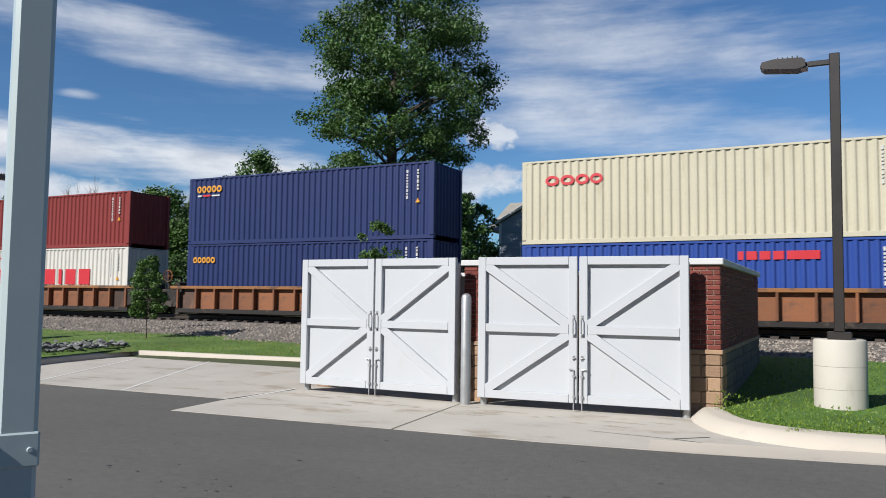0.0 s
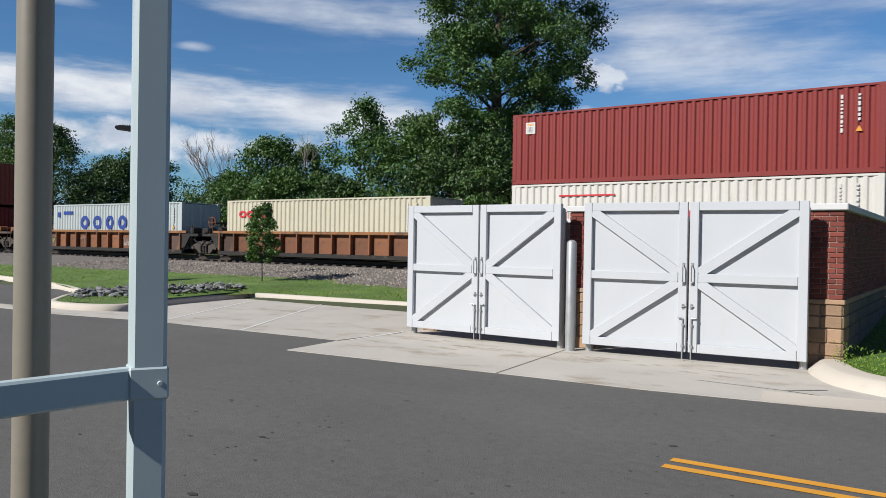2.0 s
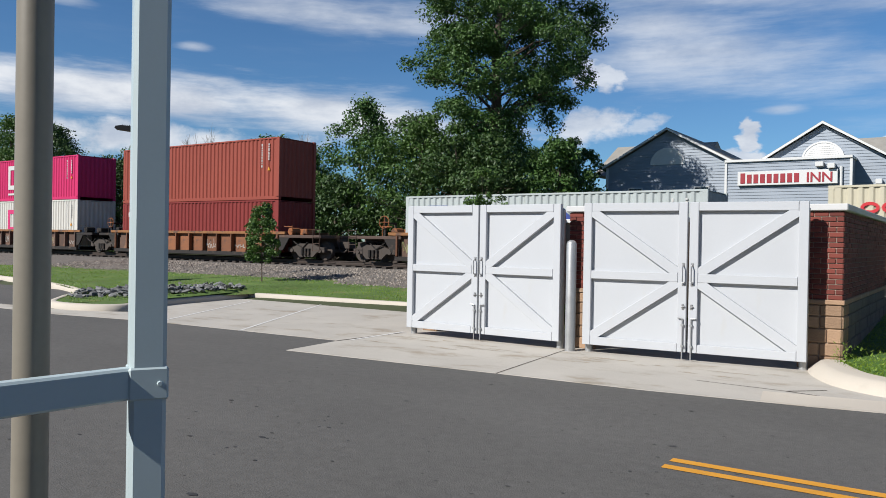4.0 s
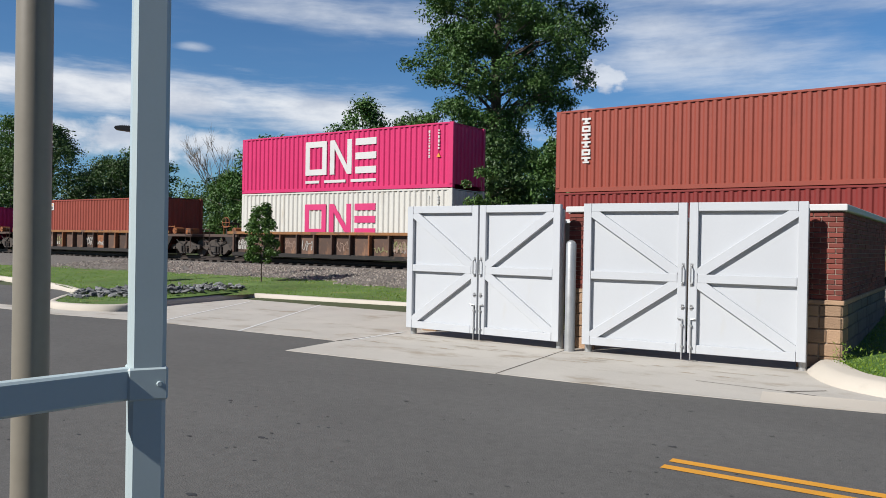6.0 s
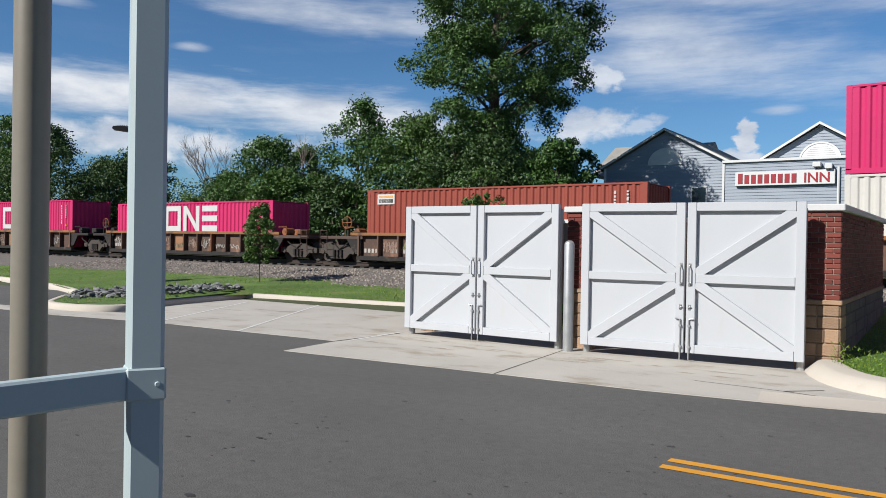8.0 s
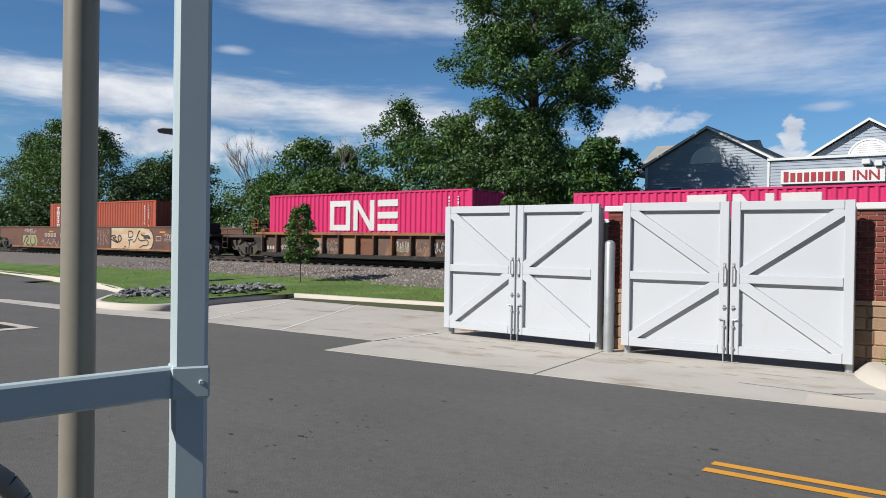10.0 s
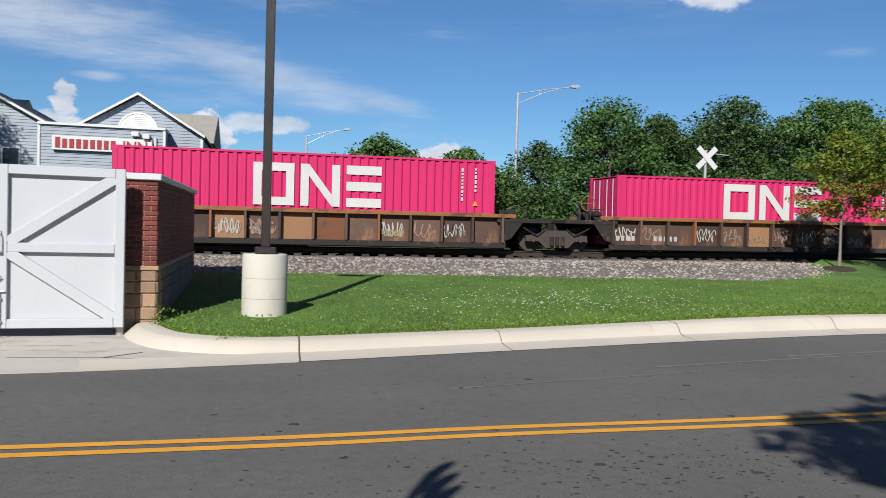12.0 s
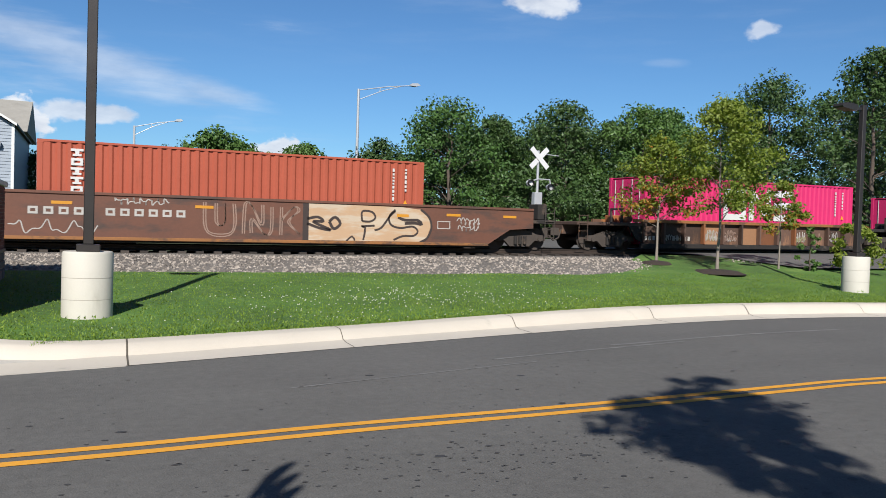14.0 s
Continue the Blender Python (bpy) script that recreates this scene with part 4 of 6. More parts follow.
def container(label, paint, H, marks=None, mark_ink="white", door_left=True):
    L, Wd = 12.19, 2.44
    box = thing("shipping_container", label, "container", "containers on the train")
    p = PAINT[paint]
    key = (paint, H)
    if key not in SIDES:
        a = container_mesh_side(L, H, -Wd / 2, 1).mesh("side_wall", p)
        b = container_mesh_side(L, H, Wd / 2, -1).mesh("side_wall", p)
        e = Shape()
        nz = 8
        pts = []
        for i in range(nz):
            y = -1.1 + i * 0.275
            pts += [(y, 0), (y + 0.08, 0), (y + 0.14, 0.04), (y + 0.22, 0.04)]
        pts.append((1.1, 0))
        e.loft([[(L / 2 - 0.02 - d, y, z) for y, d in pts] for z in (0.14, H - 0.075)])
        roof = Shape().box(-L / 2 + 0.05, L / 2 - 0.05, -Wd / 2 + 0.03, Wd / 2 - 0.03, H - 0.05, H - 0.02)
        for i in range(44):
            x = -5.9 + i * 0.27
            roof.box(x, x + 0.13, -1.1, 1.1, H - 0.021, H - 0.006)
        SIDES[key] = (a, b, e.mesh("end_wall", p), roof.mesh("roof", p),
                      Shape().cbox(-L / 2, L / 2, -0.03, 0.03, -0.07, 0.0, 0.006).mesh("top_rail", p),
                      Shape().cbox(-L / 2, L / 2, -0.025, 0.025, 0, 0.15, 0.006).mesh("bottom_rail", p),
                      Shape().cbox(-0.08, 0.08, -0.08, 0.08, 0, H, 0.01).mesh("corner_post", p),
                      Shape().cbox(-0.035, 0.0, -1.11, -0.01, 0.10, H - 0.10, 0.006).mesh("door", p),
                      Shape().cbox(-0.09, 0.09, -0.08, 0.082, -0.002, 0.118, 0.008).mesh("corner_casting", p))
    a, b, e, roof, top, bot, post, door, cast = SIDES[key]
    for nm, me in (("side_wall", a), ("side_wall", b), ("end_wall", e), ("roof", roof)):
        part(nm, me, p, box)
    for sy in (-1, 1):
        o = part("top_rail", top, p, box)
        o.matrix_basis = pose(0, sy * (Wd / 2 - 0.03), H)
        o = part("bottom_rail", bot, p, box)
        o.matrix_basis = pose(0, sy * (Wd / 2 - 0.025), 0)
        for sx in (-1, 1):
            part("corner_post", post, p, box).matrix_basis = pose(sx * (L / 2 - 0.08), sy * (Wd / 2 - 0.08), 0)
            for z in (-0.001, H - 0.117):
                part("corner_casting", cast, p, box).matrix_basis = pose(sx * (L / 2 - 0.088), sy * (Wd / 2 - 0.079), z)
    for k, sy in enumerate((0, 1)):
        o = part("door", door, p, box)
        o.matrix_basis = pose(-L / 2 + 0.045, 0 if sy == 0 else 1.12, 0)
        for y in (-0.85, -0.35):
            r = part("lock_rod", Shape().tube((-0.05, y, 0.12), (-0.05, y, H - 0.12), 0.018, 0.018, 6).box(-0.09, -0.03, y - 0.02, y + 0.14, 1.05, 1.08), INK["steel"], o)
    # code panel by the right end, small ink marks
    s = Shape()
    yf = -Wd / 2
    for col, x in ((0, L / 2 - 1.18), (1, L / 2 - 0.72)):
        z = H - 0.28
        for i in range(9 if col == 0 else 6):
            hgt = random.Random(i * 7 + col).uniform(0.05, 0.13)
            text_bar(s, x, x + 0.065, z - hgt, z, yf)
            z -= hgt + 0.045
    part("code_marks", s, INK["white"], box)["kind"] = "stuff"
    part("warning_mark", Shape().prism([(L / 2 - 0.78, H * 0.47), (L / 2 - 0.60, H * 0.47), (L / 2 - 0.69, H * 0.47 + 0.17)], yf - 0.004, yf + 0.03), INK["amber"], box)
    if marks:
        marks(box, yf, H)
    return box


def ring(s, x0, x1, z0, z1, t, y):
    text_bar(s, x0, x1, z0, z0 + t, y)
    text_bar(s, x0, x1, z1 - t, z1, y)
    text_bar(s, x0, x0 + t, z0 + t, z1 - t, y)
    text_bar(s, x1 - t, x1, z0 + t, z1 - t, y)


def oval(s, cx, cz, rx, rz, t, y, n=16):
    o = [(cx + rx * math.cos(2 * math.pi * i / n), cz + rz * math.sin(2 * math.pi * i / n)) for i in range(n)]
    q = [(cx + (rx - t) * math.cos(2 * math.pi * i / n), cz + (rz - t) * math.sin(2 * math.pi * i / n)) for i in range(n)]
    k = len(s.v)
    s.add([(a, y - 0.004, b) for a, b in o] + [(a, y - 0.004, b) for a, b in q] + [(a, y + 0.03, b) for a, b in o] + [(a, y + 0.03, b) for a, b in q],
          [f for i in range(n) for j in [(i + 1) % n] for f in ((i, j, n + j, n + i), (i, 2 * n + i, 2 * n + j, j), (n + i, n + j, 3 * n + j, 3 * n + i))])


def big_blocks(ink, z0f, z1f, sub=False):
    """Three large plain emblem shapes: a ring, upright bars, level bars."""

    def draw(box, y, H):
        x0, z0, z1 = -6.095 + 4.2, z0f, z1f
        h = z1 - z0
        t = 0.26
        s = Shape()
        ring(s, x0, x0 + 1.28, z0, z1, t, y)
        part("emblem_ring", s, INK[ink], box)
        x = x0 + 1.48
        for xa, xb, za, zb in ((x, x + t, z0, z1), (x + 1.0, x + 1.0 + t, z0, z1)):
            s = Shape()
            text_bar(s, xa, xb, za, zb, y)
            part("emblem_bar", s, INK[ink], box)
        s = Shape().prism([(x + t + 0.002, z1), (x + t + 0.002, z1 - 0.38), (x + 0.998, z0), (x + 0.998, z0 + 0.38)], y - 0.004, y + 0.03)
        part("emblem_slant", s, INK[ink], box)
        x = x0 + 2.95
        for k in range(3):
            zz = z0 + k * (h - 0.29) / 2
            s = Shape()
            text_bar(s, x, x + 1.15, zz, zz + 0.29, y)
            part("emblem_band", s, INK[ink], box)
        if sub:
            s = Shape()
            x = x0
            for w in (0.85, 1.25, 1.4):
                text_bar(s, x, x + w, z0 - 0.36, z0 - 0.24, y)
                x += w + 0.3
            part("caption_bar", s, INK[ink], box)
    return draw


def blocks(ink, x0, z0, h, widths, kind="oval", gap=0.14, extra=()):
    """A row of plain shapes where a company mark stands."""

    def draw(box, y, H):
        x = -6.095 + x0
        for w in widths:
            s = Shape()
            if kind == "oval":
                oval(s, x + w / 2, z0 + h / 2, w / 2, h / 2, min(w, h) * 0.27, y)
            else:
                text_bar(s, x, x + w, z0, z0 + h, y)
            part("emblem", s, INK[ink], box)
            x += w + gap
        for ink2, xa, za, w, hh in extra:
            s = Shape()
            text_bar(s, -6.095 + xa, -6.095 + xa + w, za, za + hh, y)
            part("emblem_bar", s, INK[ink2], box)
    return draw


def tower(ink, x0, z0, w=0.42, h=0.215, gap=0.06):
    """A column of six plain shapes: waisted bars and rings in turn."""

    def draw(box, y, H):
        z = z0
        for k in range(6):
            x = -6.095 + x0
            s = Shape()
            if k in (1, 4):
                ring(s, x + 0.05, x + w - 0.05, z, z + h, 0.075, y)
            else:
                text_bar(s, x + 0.04, x + w - 0.04, z + h - 0.07, z + h, y)
                text_bar(s, x + w / 2 - 0.055, x + w / 2 + 0.055, z + 0.06, z + h - 0.072, y)
                text_bar(s, x + w / 2 - 0.12, x + w / 2 + 0.12, z, z + 0.058, y)
            part("emblem", s, INK[ink], box)
            z -= h + gap
    return draw


def truck(parent, x, name="truck"):
    """A two-axle truck under a car end, in the car's space; z = 0 is the rail head."""
    t = new(name)
    t.parent = parent
    t.matrix_basis = pose(x, 0, 0)
    for sy in (-1, 1):
        s = Shape()
        y0, y1 = (-1.17, -1.0) if sy < 0 else (1.0, 1.17)
        s.prism([(-1.12, 0.36), (-1.12, 0.56), (-0.72, 0.60), (-0.40, 0.74), (0.40, 0.74), (0.72, 0.60), (1.12, 0.56), (1.12, 0.36), (0.66, 0.36), (0.42, 0.14), (-0.42, 0.14), (-0.66, 0.36)], y0, y1)
        part("side_frame", s, TRUCK, t)
        s = Shape()
        for k in (-0.2, 0, 0.2):
            s.tube((k, y0 - 0.03 if sy < 0 else y1 + 0.03, 0.22), (k, y0 - 0.03 if sy < 0 else y1 + 0.03, 0.52), 0.075, 0.075, 8)
        part("spring", s, UNDER, t)
    for ax in (-0.87, 0.87):
        s = Shape()
        for sy in (-1, 1):
            s.tube((0, sy * 0.70, 0), (0, sy * 0.83, 0), 0.42, 0.42, 24)
            s.tube((0, sy * 0.66, 0), (0, sy * 0.70, 0), 0.45, 0.45, 24)
            s.tube((0, sy * 0.83, 0), (0, sy * 1.22, 0), 0.12, 0.09, 8)
            for q in range(5):
                a = q * 2 * math.pi / 5
                s.box(-0.03, 0.03, sy * 0.83 - 0.012, sy * 0.83 + 0.012, 0.16, 0.34, Matrix.Rotation(a, 4, "Y"))
        s.tube((0, -0.7, 0), (0, 0.7, 0), 0.08, 0.08, 8)
        w = part("wheelset", s, TRUCK, t)
        w.matrix_basis = pose(ax, 0, 0.42)
        WHEELS.append((w, ax))
    part("bolster", Shape().cbox(-0.2, 0.2, -1.0, 1.0, 0.45, 0.70, 0.02), UNDER, t)
    return t


WHEELS = []
BAYS = {}
MOVING = []
SCRIBBLE = random.Random(11)


def tag_scribble(x, z, w, h, y, ink, parent, n=14, r=0.013):
    """Loose sprayed lines."""
    pts = []
    k, a, b, p, q = n // 2, SCRIBBLE.uniform(0.10, 0.2), SCRIBBLE.uniform(0.7, 1.4), SCRIBBLE.uniform(0, 6), SCRIBBLE.uniform(0, 6)
    steps = n * 5
    for i in range(steps):
        t = i / (steps - 1)
        u = t * k * 2 * math.pi * 0.5
        pts.append(Vector((x + w * t + a * h * math.sin(u * b + p), y, z + h * (0.5 + 0.34 * math.sin(u) + 0.16 * math.sin(2.3 * u + q)))))
    s = Shape()
    for a, b in zip(pts, pts[1:]):
        d = (b - a).normalized()
        nrm = Vector((-d.z, 0, d.x)) * r
        s.add([a - nrm, b - nrm, b + nrm, a + nrm], [(0, 1, 2, 3)])
    part("graffiti", s, ink, parent)["kind"] = "stuff"


def stroke(points, w, y, ink, parent):
    """One sprayed stroke of even width through plan points (x, z), rounded."""
    line = smooth_line(points, 0.07)
    s = Shape()
    rows = []
    for i, p in enumerate(line):
        d = (line[min(i + 1, len(line) - 1)] - line[max(i - 1, 0)]).normalized()
        rows.append([(p.x - d.y * w, y, p.y + d.x * w), (p.x + d.y * w, y, p.y - d.x * w)])
    part("graffiti_stroke", s.loft(rows), ink, parent)


def well_unit(label, side_mat, left_end, right_end, tags=0, trucks=()):
    """One well of the articulated car. Ends: how far the platforms reach past the container's ends."""
    car = thing("well_car", label, "rail car", "cars of the train")
    half = 6.45
    zb, zt = 0.27, 1.27
    for sy in (-1, 1):
        y = sy * 1.42
        if sy > 0:
            part("side_plate", Shape().box(-half, half, y - 0.012, y + 0.012, zb, zt - 0.12), side_mat, car)
        else:
            step = (2 * half - 0.24) / 12
            for i in range(12):
                x = -half + 0.12 + i * step
                if side_mat is CAR_SIDE:
                    m = PANEL_DARK if i in (0, 11) else PANEL_RUST
                else:
                    m = SCRIBBLE.choice((PANEL_DARK, PANEL_DARK, PANEL_DARK, PANEL_DARK, PANEL_RUST, PANEL_TAN)) if 1 < i < 11 else PANEL_DARK
                if m.name not in BAYS:
                    BAYS[m.name] = Shape().box(0.0, step, -0.012, 0.012, zb, zt - 0.12).mesh("bay_panel", m)
                part("bay_panel", BAYS[m.name], m, car).matrix_basis = pose(x, y + 0.13, 0)
        part("top_chord", Shape().cbox(-half - 0.35, half + 0.35, y - 0.07, y + 0.07, zt - 0.13, zt, 0.012), CAR_SILL, car, "worn orange top chord")
        part("bottom_chord", Shape().cbox(-half, half, y - 0.06, y + 0.06, zb - 0.16, zb + 0.02, 0.01), UNDER, car)
        out = y + sy * 0.045
        for i in range(13):
            x = -half + 0.12 + i * (2 * half - 0.24) / 12
            rib_mat = PANEL_RUST if side_mat is CAR_SIDE or i % 5 == 3 else PANEL_DARK
            if "rib" + rib_mat.name not in BAYS:
                BAYS["rib" + rib_mat.name] = Shape().cbox(-0.04, 0.04, -0.055, 0.165 if sy < 0 else 0.055, zb + 0.02, zt - 0.13, 0.01).mesh("rib", rib_mat)
            part("rib", BAYS["rib" + rib_mat.name], rib_mat, car).matrix_basis = pose(x, out, 0)
    part("floor", Shape().box(-half, half, -1.3, 1.3, 0.08, 0.15), UNDER, car)
    for sx, reach in ((-1, left_end), (1, right_end)):
        x0, x1 = half - 0.3, 6.095 + reach
        s = Shape()
        a, b = sorted((sx * x0, sx * x1))
        s.cbox(a, b, -1.45, 1.45, 0.98, 1.12, 0.02).box(a, b, -0.35, 0.35, 0.62, 0.98)
        part("end_platform", s, CAR_SIDE_DARK if reach > 2 else UNDER, car, "rusty end platform")
        s = Shape()
        s.prism([(sx * (half - 0.2), 0.3), (sx * (half - 0.2), 1.0), (sx * (half + 0.6), 1.0), (sx * (half + 0.2), 0.45)], -1.44, -1.36)
        part("gusset", s, UNDER, car)
        part("gusset", Shape().prism([(sx * (half - 0.2), 0.3), (sx * (half - 0.2), 1.0), (sx * (half + 0.6), 1.0), (sx * (half + 0.2), 0.45)], 1.36, 1.44), UNDER, car)
        # clutter on the platform: brake gear, hoses, step
        s = Shape()
        c = sx * (x0 + 0.62)
        gear = RUSTY if reach > 2 else UNDER
        part("air_tank", Shape().tube((c, -1.1, 1.29), (c, -0.6, 1.29), 0.17, 0.17, 10), gear, car)
        part("valve_box", Shape().cbox(c - 0.2, c + 0.25, -0.3, 0.3, 1.12, 1.42, 0.03), gear, car)
        s.tube((c + 0.4 * sx, -1.38, 1.12), (c + 0.4 * sx, -1.38, 1.55), 0.02, 0.02, 6).tube((c - 0.1 * sx, -1.38, 1.5), (c + 0.4 * sx, -1.38, 1.5), 0.02, 0.02, 6)
        part("grab_rail", s, gear, car)
        if sx < 0:
            xb = sx * (x0 + 1.05)
            s = Shape().box(xb - 0.04, xb + 0.04, -1.2, -1.12, 1.12, 1.95).box(xb - 0.04, xb + 0.04, -0.5, -0.42, 1.12, 1.7).box(xb - 0.03, xb + 0.03, -1.2, -0.42, 1.62, 1.70)
            part("brake_stand", s, UNDER, car)
            s = Shape()
            for q in range(12):
                a0, a1 = q * math.pi / 6, (q + 1) * math.pi / 6
                s.tube((xb + 0.26 * math.cos(a0), -1.24, 1.7 + 0.26 * math.sin(a0)), (xb + 0.26 * math.cos(a1), -1.24, 1.7 + 0.26 * math.sin(a1)), 0.02, 0.02, 5)
            s.tube((xb - 0.26, -1.24, 1.7), (xb + 0.26, -1.24, 1.7), 0.015, 0.015, 5).tube((xb, -1.24, 1.44), (xb, -1.24, 1.96), 0.015, 0.015, 5)
            part("hand_wheel", s, RUSTY, car)
        s = Shape()
        for q in range(3):
            yy = -1.2 + 0.35 * q
            s.run([(c, yy, 1.1), (c + 0.5 * sx, yy - 0.05, 0.75), (c + 0.9 * sx, yy, 0.55), (c + 1.2 * sx, yy, 0.8)], 0.028, 5)
        part("hose", s, UNDER, car)
        if reach > 2.2:
            s = Shape().box(min(sx * x1, sx * (x1 + 0.55)), max(sx * x1, sx * (x1 + 0.55)), -0.16, 0.16, 0.55, 0.85)
            s.run([(sx * x1, -0.3, 0.8), (sx * (x1 + 0.15), -0.34, 0.45), (sx * (x1 + 0.4), -0.36, 0.35), (sx * (x1 + 0.6), -0.34, 0.5)], 0.03, 6)
            part("coupler", s, TRUCK, car)
            s = Shape()
            for z in (0.45, 0.75, 1.05, 1.35):
                s.tube((sx * (x1 - 0.45), -1.47, z), (sx * (x1 - 0.05), -1.47, z), 0.012, 0.012, 6)
            s.tube((sx * (x1 - 0.45), -1.47, 0.4), (sx * (x1 - 0.45), -1.47, 1.4), 0.012, 0.012, 6).tube((sx * (x1 - 0.05), -1.47, 0.4), (sx * (x1 - 0.05), -1.47, 1.4), 0.012, 0.012, 6)
            part("ladder", s, CAR_SIDE_DARK, car)
    for x in trucks:
        truck(car, x)
    yf = -1.29 - 0.018
    for k in range(tags + 3 if tags else 0):
        x = -half + 0.25 + SCRIBBLE.randrange(12) * 1.05
        tag_scribble(x, zb + 0.15, 0.75, 0.5 if k % 3 else 0.25, yf - 0.002 * k, (TAG, FAINT_TAG, FAINT_TAG, TAG, LIME_TAG)[k % 5], car, SCRIBBLE.choice((12, 18, 24)), 0.016)
    if tags > 4:
        s = Shape()
        for x0, n in ((-half + 0.3, 4), (-half + 1.75, 5)):
            for i in range(n):
                s.box(x0 + i * 0.2, x0 + i * 0.2 + 0.12, yf - 0.004, yf, zb + 0.16, zb + 0.33)
        part("number_bar", s, TAG, car)["kind"] = "stuff"
    return car


def deep_car():
    """The long brown well car with sprayed panels at the train's end."""
    car = thing("well_car", "long brown steel well car covered with sprayed graffiti", "rail car", "cars of the train")
    a, b = -10.2, 9.3
    zb, zt = 0.20, 1.50
    for sy in (-1, 1):
        y = sy * 1.45
        part("side_plate", Shape().prism([(a, zb), (b, zb), (b + 0.9, zb + 0.55), (b + 1.9, zb + 0.62), (b + 1.9, zt - 0.02), (b, zt + 0.02), (a, zt), (a - 1.9, zt), (a - 1.9, zb + 0.62), (a - 0.9, zb + 0.55)], y - 0.02, y + 0.02), CAR_BROWN, car)
        part("top_chord", Shape().cbox(a - 1.9, b + 1.9, y - 0.06, y + 0.06, zt - 0.03, zt + 0.06, 0.012), CAR_BROWN, car)
        part("bottom_chord", Shape().cbox(a, b, y - 0.06, y + 0.06, zb - 0.06, zb + 0.04, 0.012), CAR_SILL, car)
    part("floor", Shape().box(a, b, -1.4, 1.4, 0.08, 0.15), UNDER, car)
    for x0, x1 in ((a - 2.9, a - 0.2), (b + 0.2, b + 2.9)):
        part("end_platform", Shape().cbox(x0, x1, -1.45, 1.45, 1.0, 1.15, 0.02).box(x0, x1, -0.35, 0.35, 0.6, 1.0), UNDER, car)
    part("valve_box", Shape().cbox(b + 2.2, b + 2.6, -1.3, -0.6, 1.15, 1.75, 0.03), UNDER, car)
    part("air_tank", Shape().tube((b + 1.2, -1.3, 1.3), (b + 1.2, 0.4, 1.3), 0.16, 0.16, 10), UNDER, car)
    s = Shape()
    for z in (0.5, 0.8, 1.1, 1.4):
        s.tube((b + 2.4, -1.49, z), (b + 2.8, -1.49, z), 0.014, 0.014, 6)
    s.tube((b + 2.4, -1.49, 0.4), (b + 2.4, -1.49, 1.6), 0.014, 0.014, 6).tube((b + 2.8, -1.49, 0.4), (b + 2.8, -1.49, 1.6), 0.014, 0.014, 6)
    part("ladder", s, TRUCK, car)
    part("coupler", Shape().box(b + 2.9, b + 3.5, -0.16, 0.16, 0.5, 0.85), TRUCK, car)
    truck(car, a - 1.6), truck(car, b + 1.5)
    yf = -1.45 - 0.026
    # sprayed panels, plain shapes
    s = Shape().prism([(2.5, zb + 0.05), (6.55, zb + 0.05), (6.85, zb + 0.2), (7.0, zb + 0.6), (6.9, zb + 0.95), (6.6, zt - 0.12), (5.9, zt - 0.06), (2.5, zt - 0.03)], yf, yf + 0.02)
    part("graffiti_field", s, CREAM_TAG, car, "cream sprayed field")
    y = yf - 0.004
    for pts, w in (([(2.5, zb + 0.05), (2.5, zt)], 0.10), ([(2.55, 0.95), (2.9, 1.02), (3.1, 0.88), (2.75, 0.86), (3.35, 0.60), (2.95, 0.66), (2.55, 0.80)], 0.045),
                   ([(3.3, 0.88), (3.5, 1.03), (3.68, 0.82), (3.46, 0.64), (3.3, 0.88)], 0.05), ([(4.5, 0.28), (4.56, 0.7), (4.42, 0.74), (4.9, 0.78)], 0.035),
                   ([(4.45, 0.92), (4.45, 1.25), (4.8, 1.24), (4.92, 1.05), (4.75, 0.92), (4.45, 0.92)], 0.035), ([(4.9, 0.62), (5.15, 0.72), (5.45, 1.12), (5.65, 1.3)], 0.035),
                   ([(5.65, 1.35), (5.42, 1.1), (5.5, 0.82), (5.85, 0.72), (6.3, 0.78), (6.5, 0.62), (6.35, 0.46), (5.95, 0.44), (5.6, 0.3)], 0.035),
                   ([(5.75, 1.1), (6.0, 1.0), (6.5, 1.0), (6.65, 0.86), (6.4, 0.9), (6.0, 0.88)], 0.05), ([(6.6, 1.38), (6.92, 1.12), (7.02, 0.75), (6.86, 0.38), (6.6, 0.24)], 0.04),
                   ([(3.9, 0.24), (4.1, 0.4), (4.2, 0.26)], 0.03)):
        stroke(pts, w, y, DARK_TAG, car)
    part("graffiti_shape", Shape().box(5.7, 6.15, y - 0.002, y + 0.004, 1.1, 1.2), AMBER, car)
    # pale outlined letters like loops
    for d in (0.0, 0.07):
        for pts in ([(-0.75 + d, 1.38), (-0.72 + d, 0.62), (-0.45, 0.34 + d), (0.05, 0.36 + d), (0.25 - d, 0.7), (0.22 - d, 1.36)], [(-0.4 + d, 1.36), (-0.38 + d, 0.75), (-0.2, 0.66), (-0.08, 0.8), (-0.1, 1.36)],
                    [(0.45 + d, 0.42), (0.5 + d, 1.38), (0.75, 1.3), (1.1 - d, 0.7), (1.12 - d, 1.36)], [(0.7 + d, 0.45), (0.72 + d, 0.9), (1.15, 0.42), (1.4 - d, 0.5), (1.42 - d, 1.3)],
                    [(1.65 + d, 0.4), (1.66 + d, 1.3)], [(1.7, 0.85 + d), (2.1, 1.32), (2.3 - d, 1.2), (1.9 + d, 0.84), (2.3, 0.44)]):
            stroke(pts, 0.017, yf, FAINT_TAG, car)
    s = Shape().prism([(-8.7, zb + 0.06), (-6.75, zb + 0.06), (-6.6, 0.6), (-6.8, 0.98), (-8.7, 0.95)], yf, yf + 0.02)
    part("graffiti_field", s, LIME_TAG, car, "pale green sprayed field")
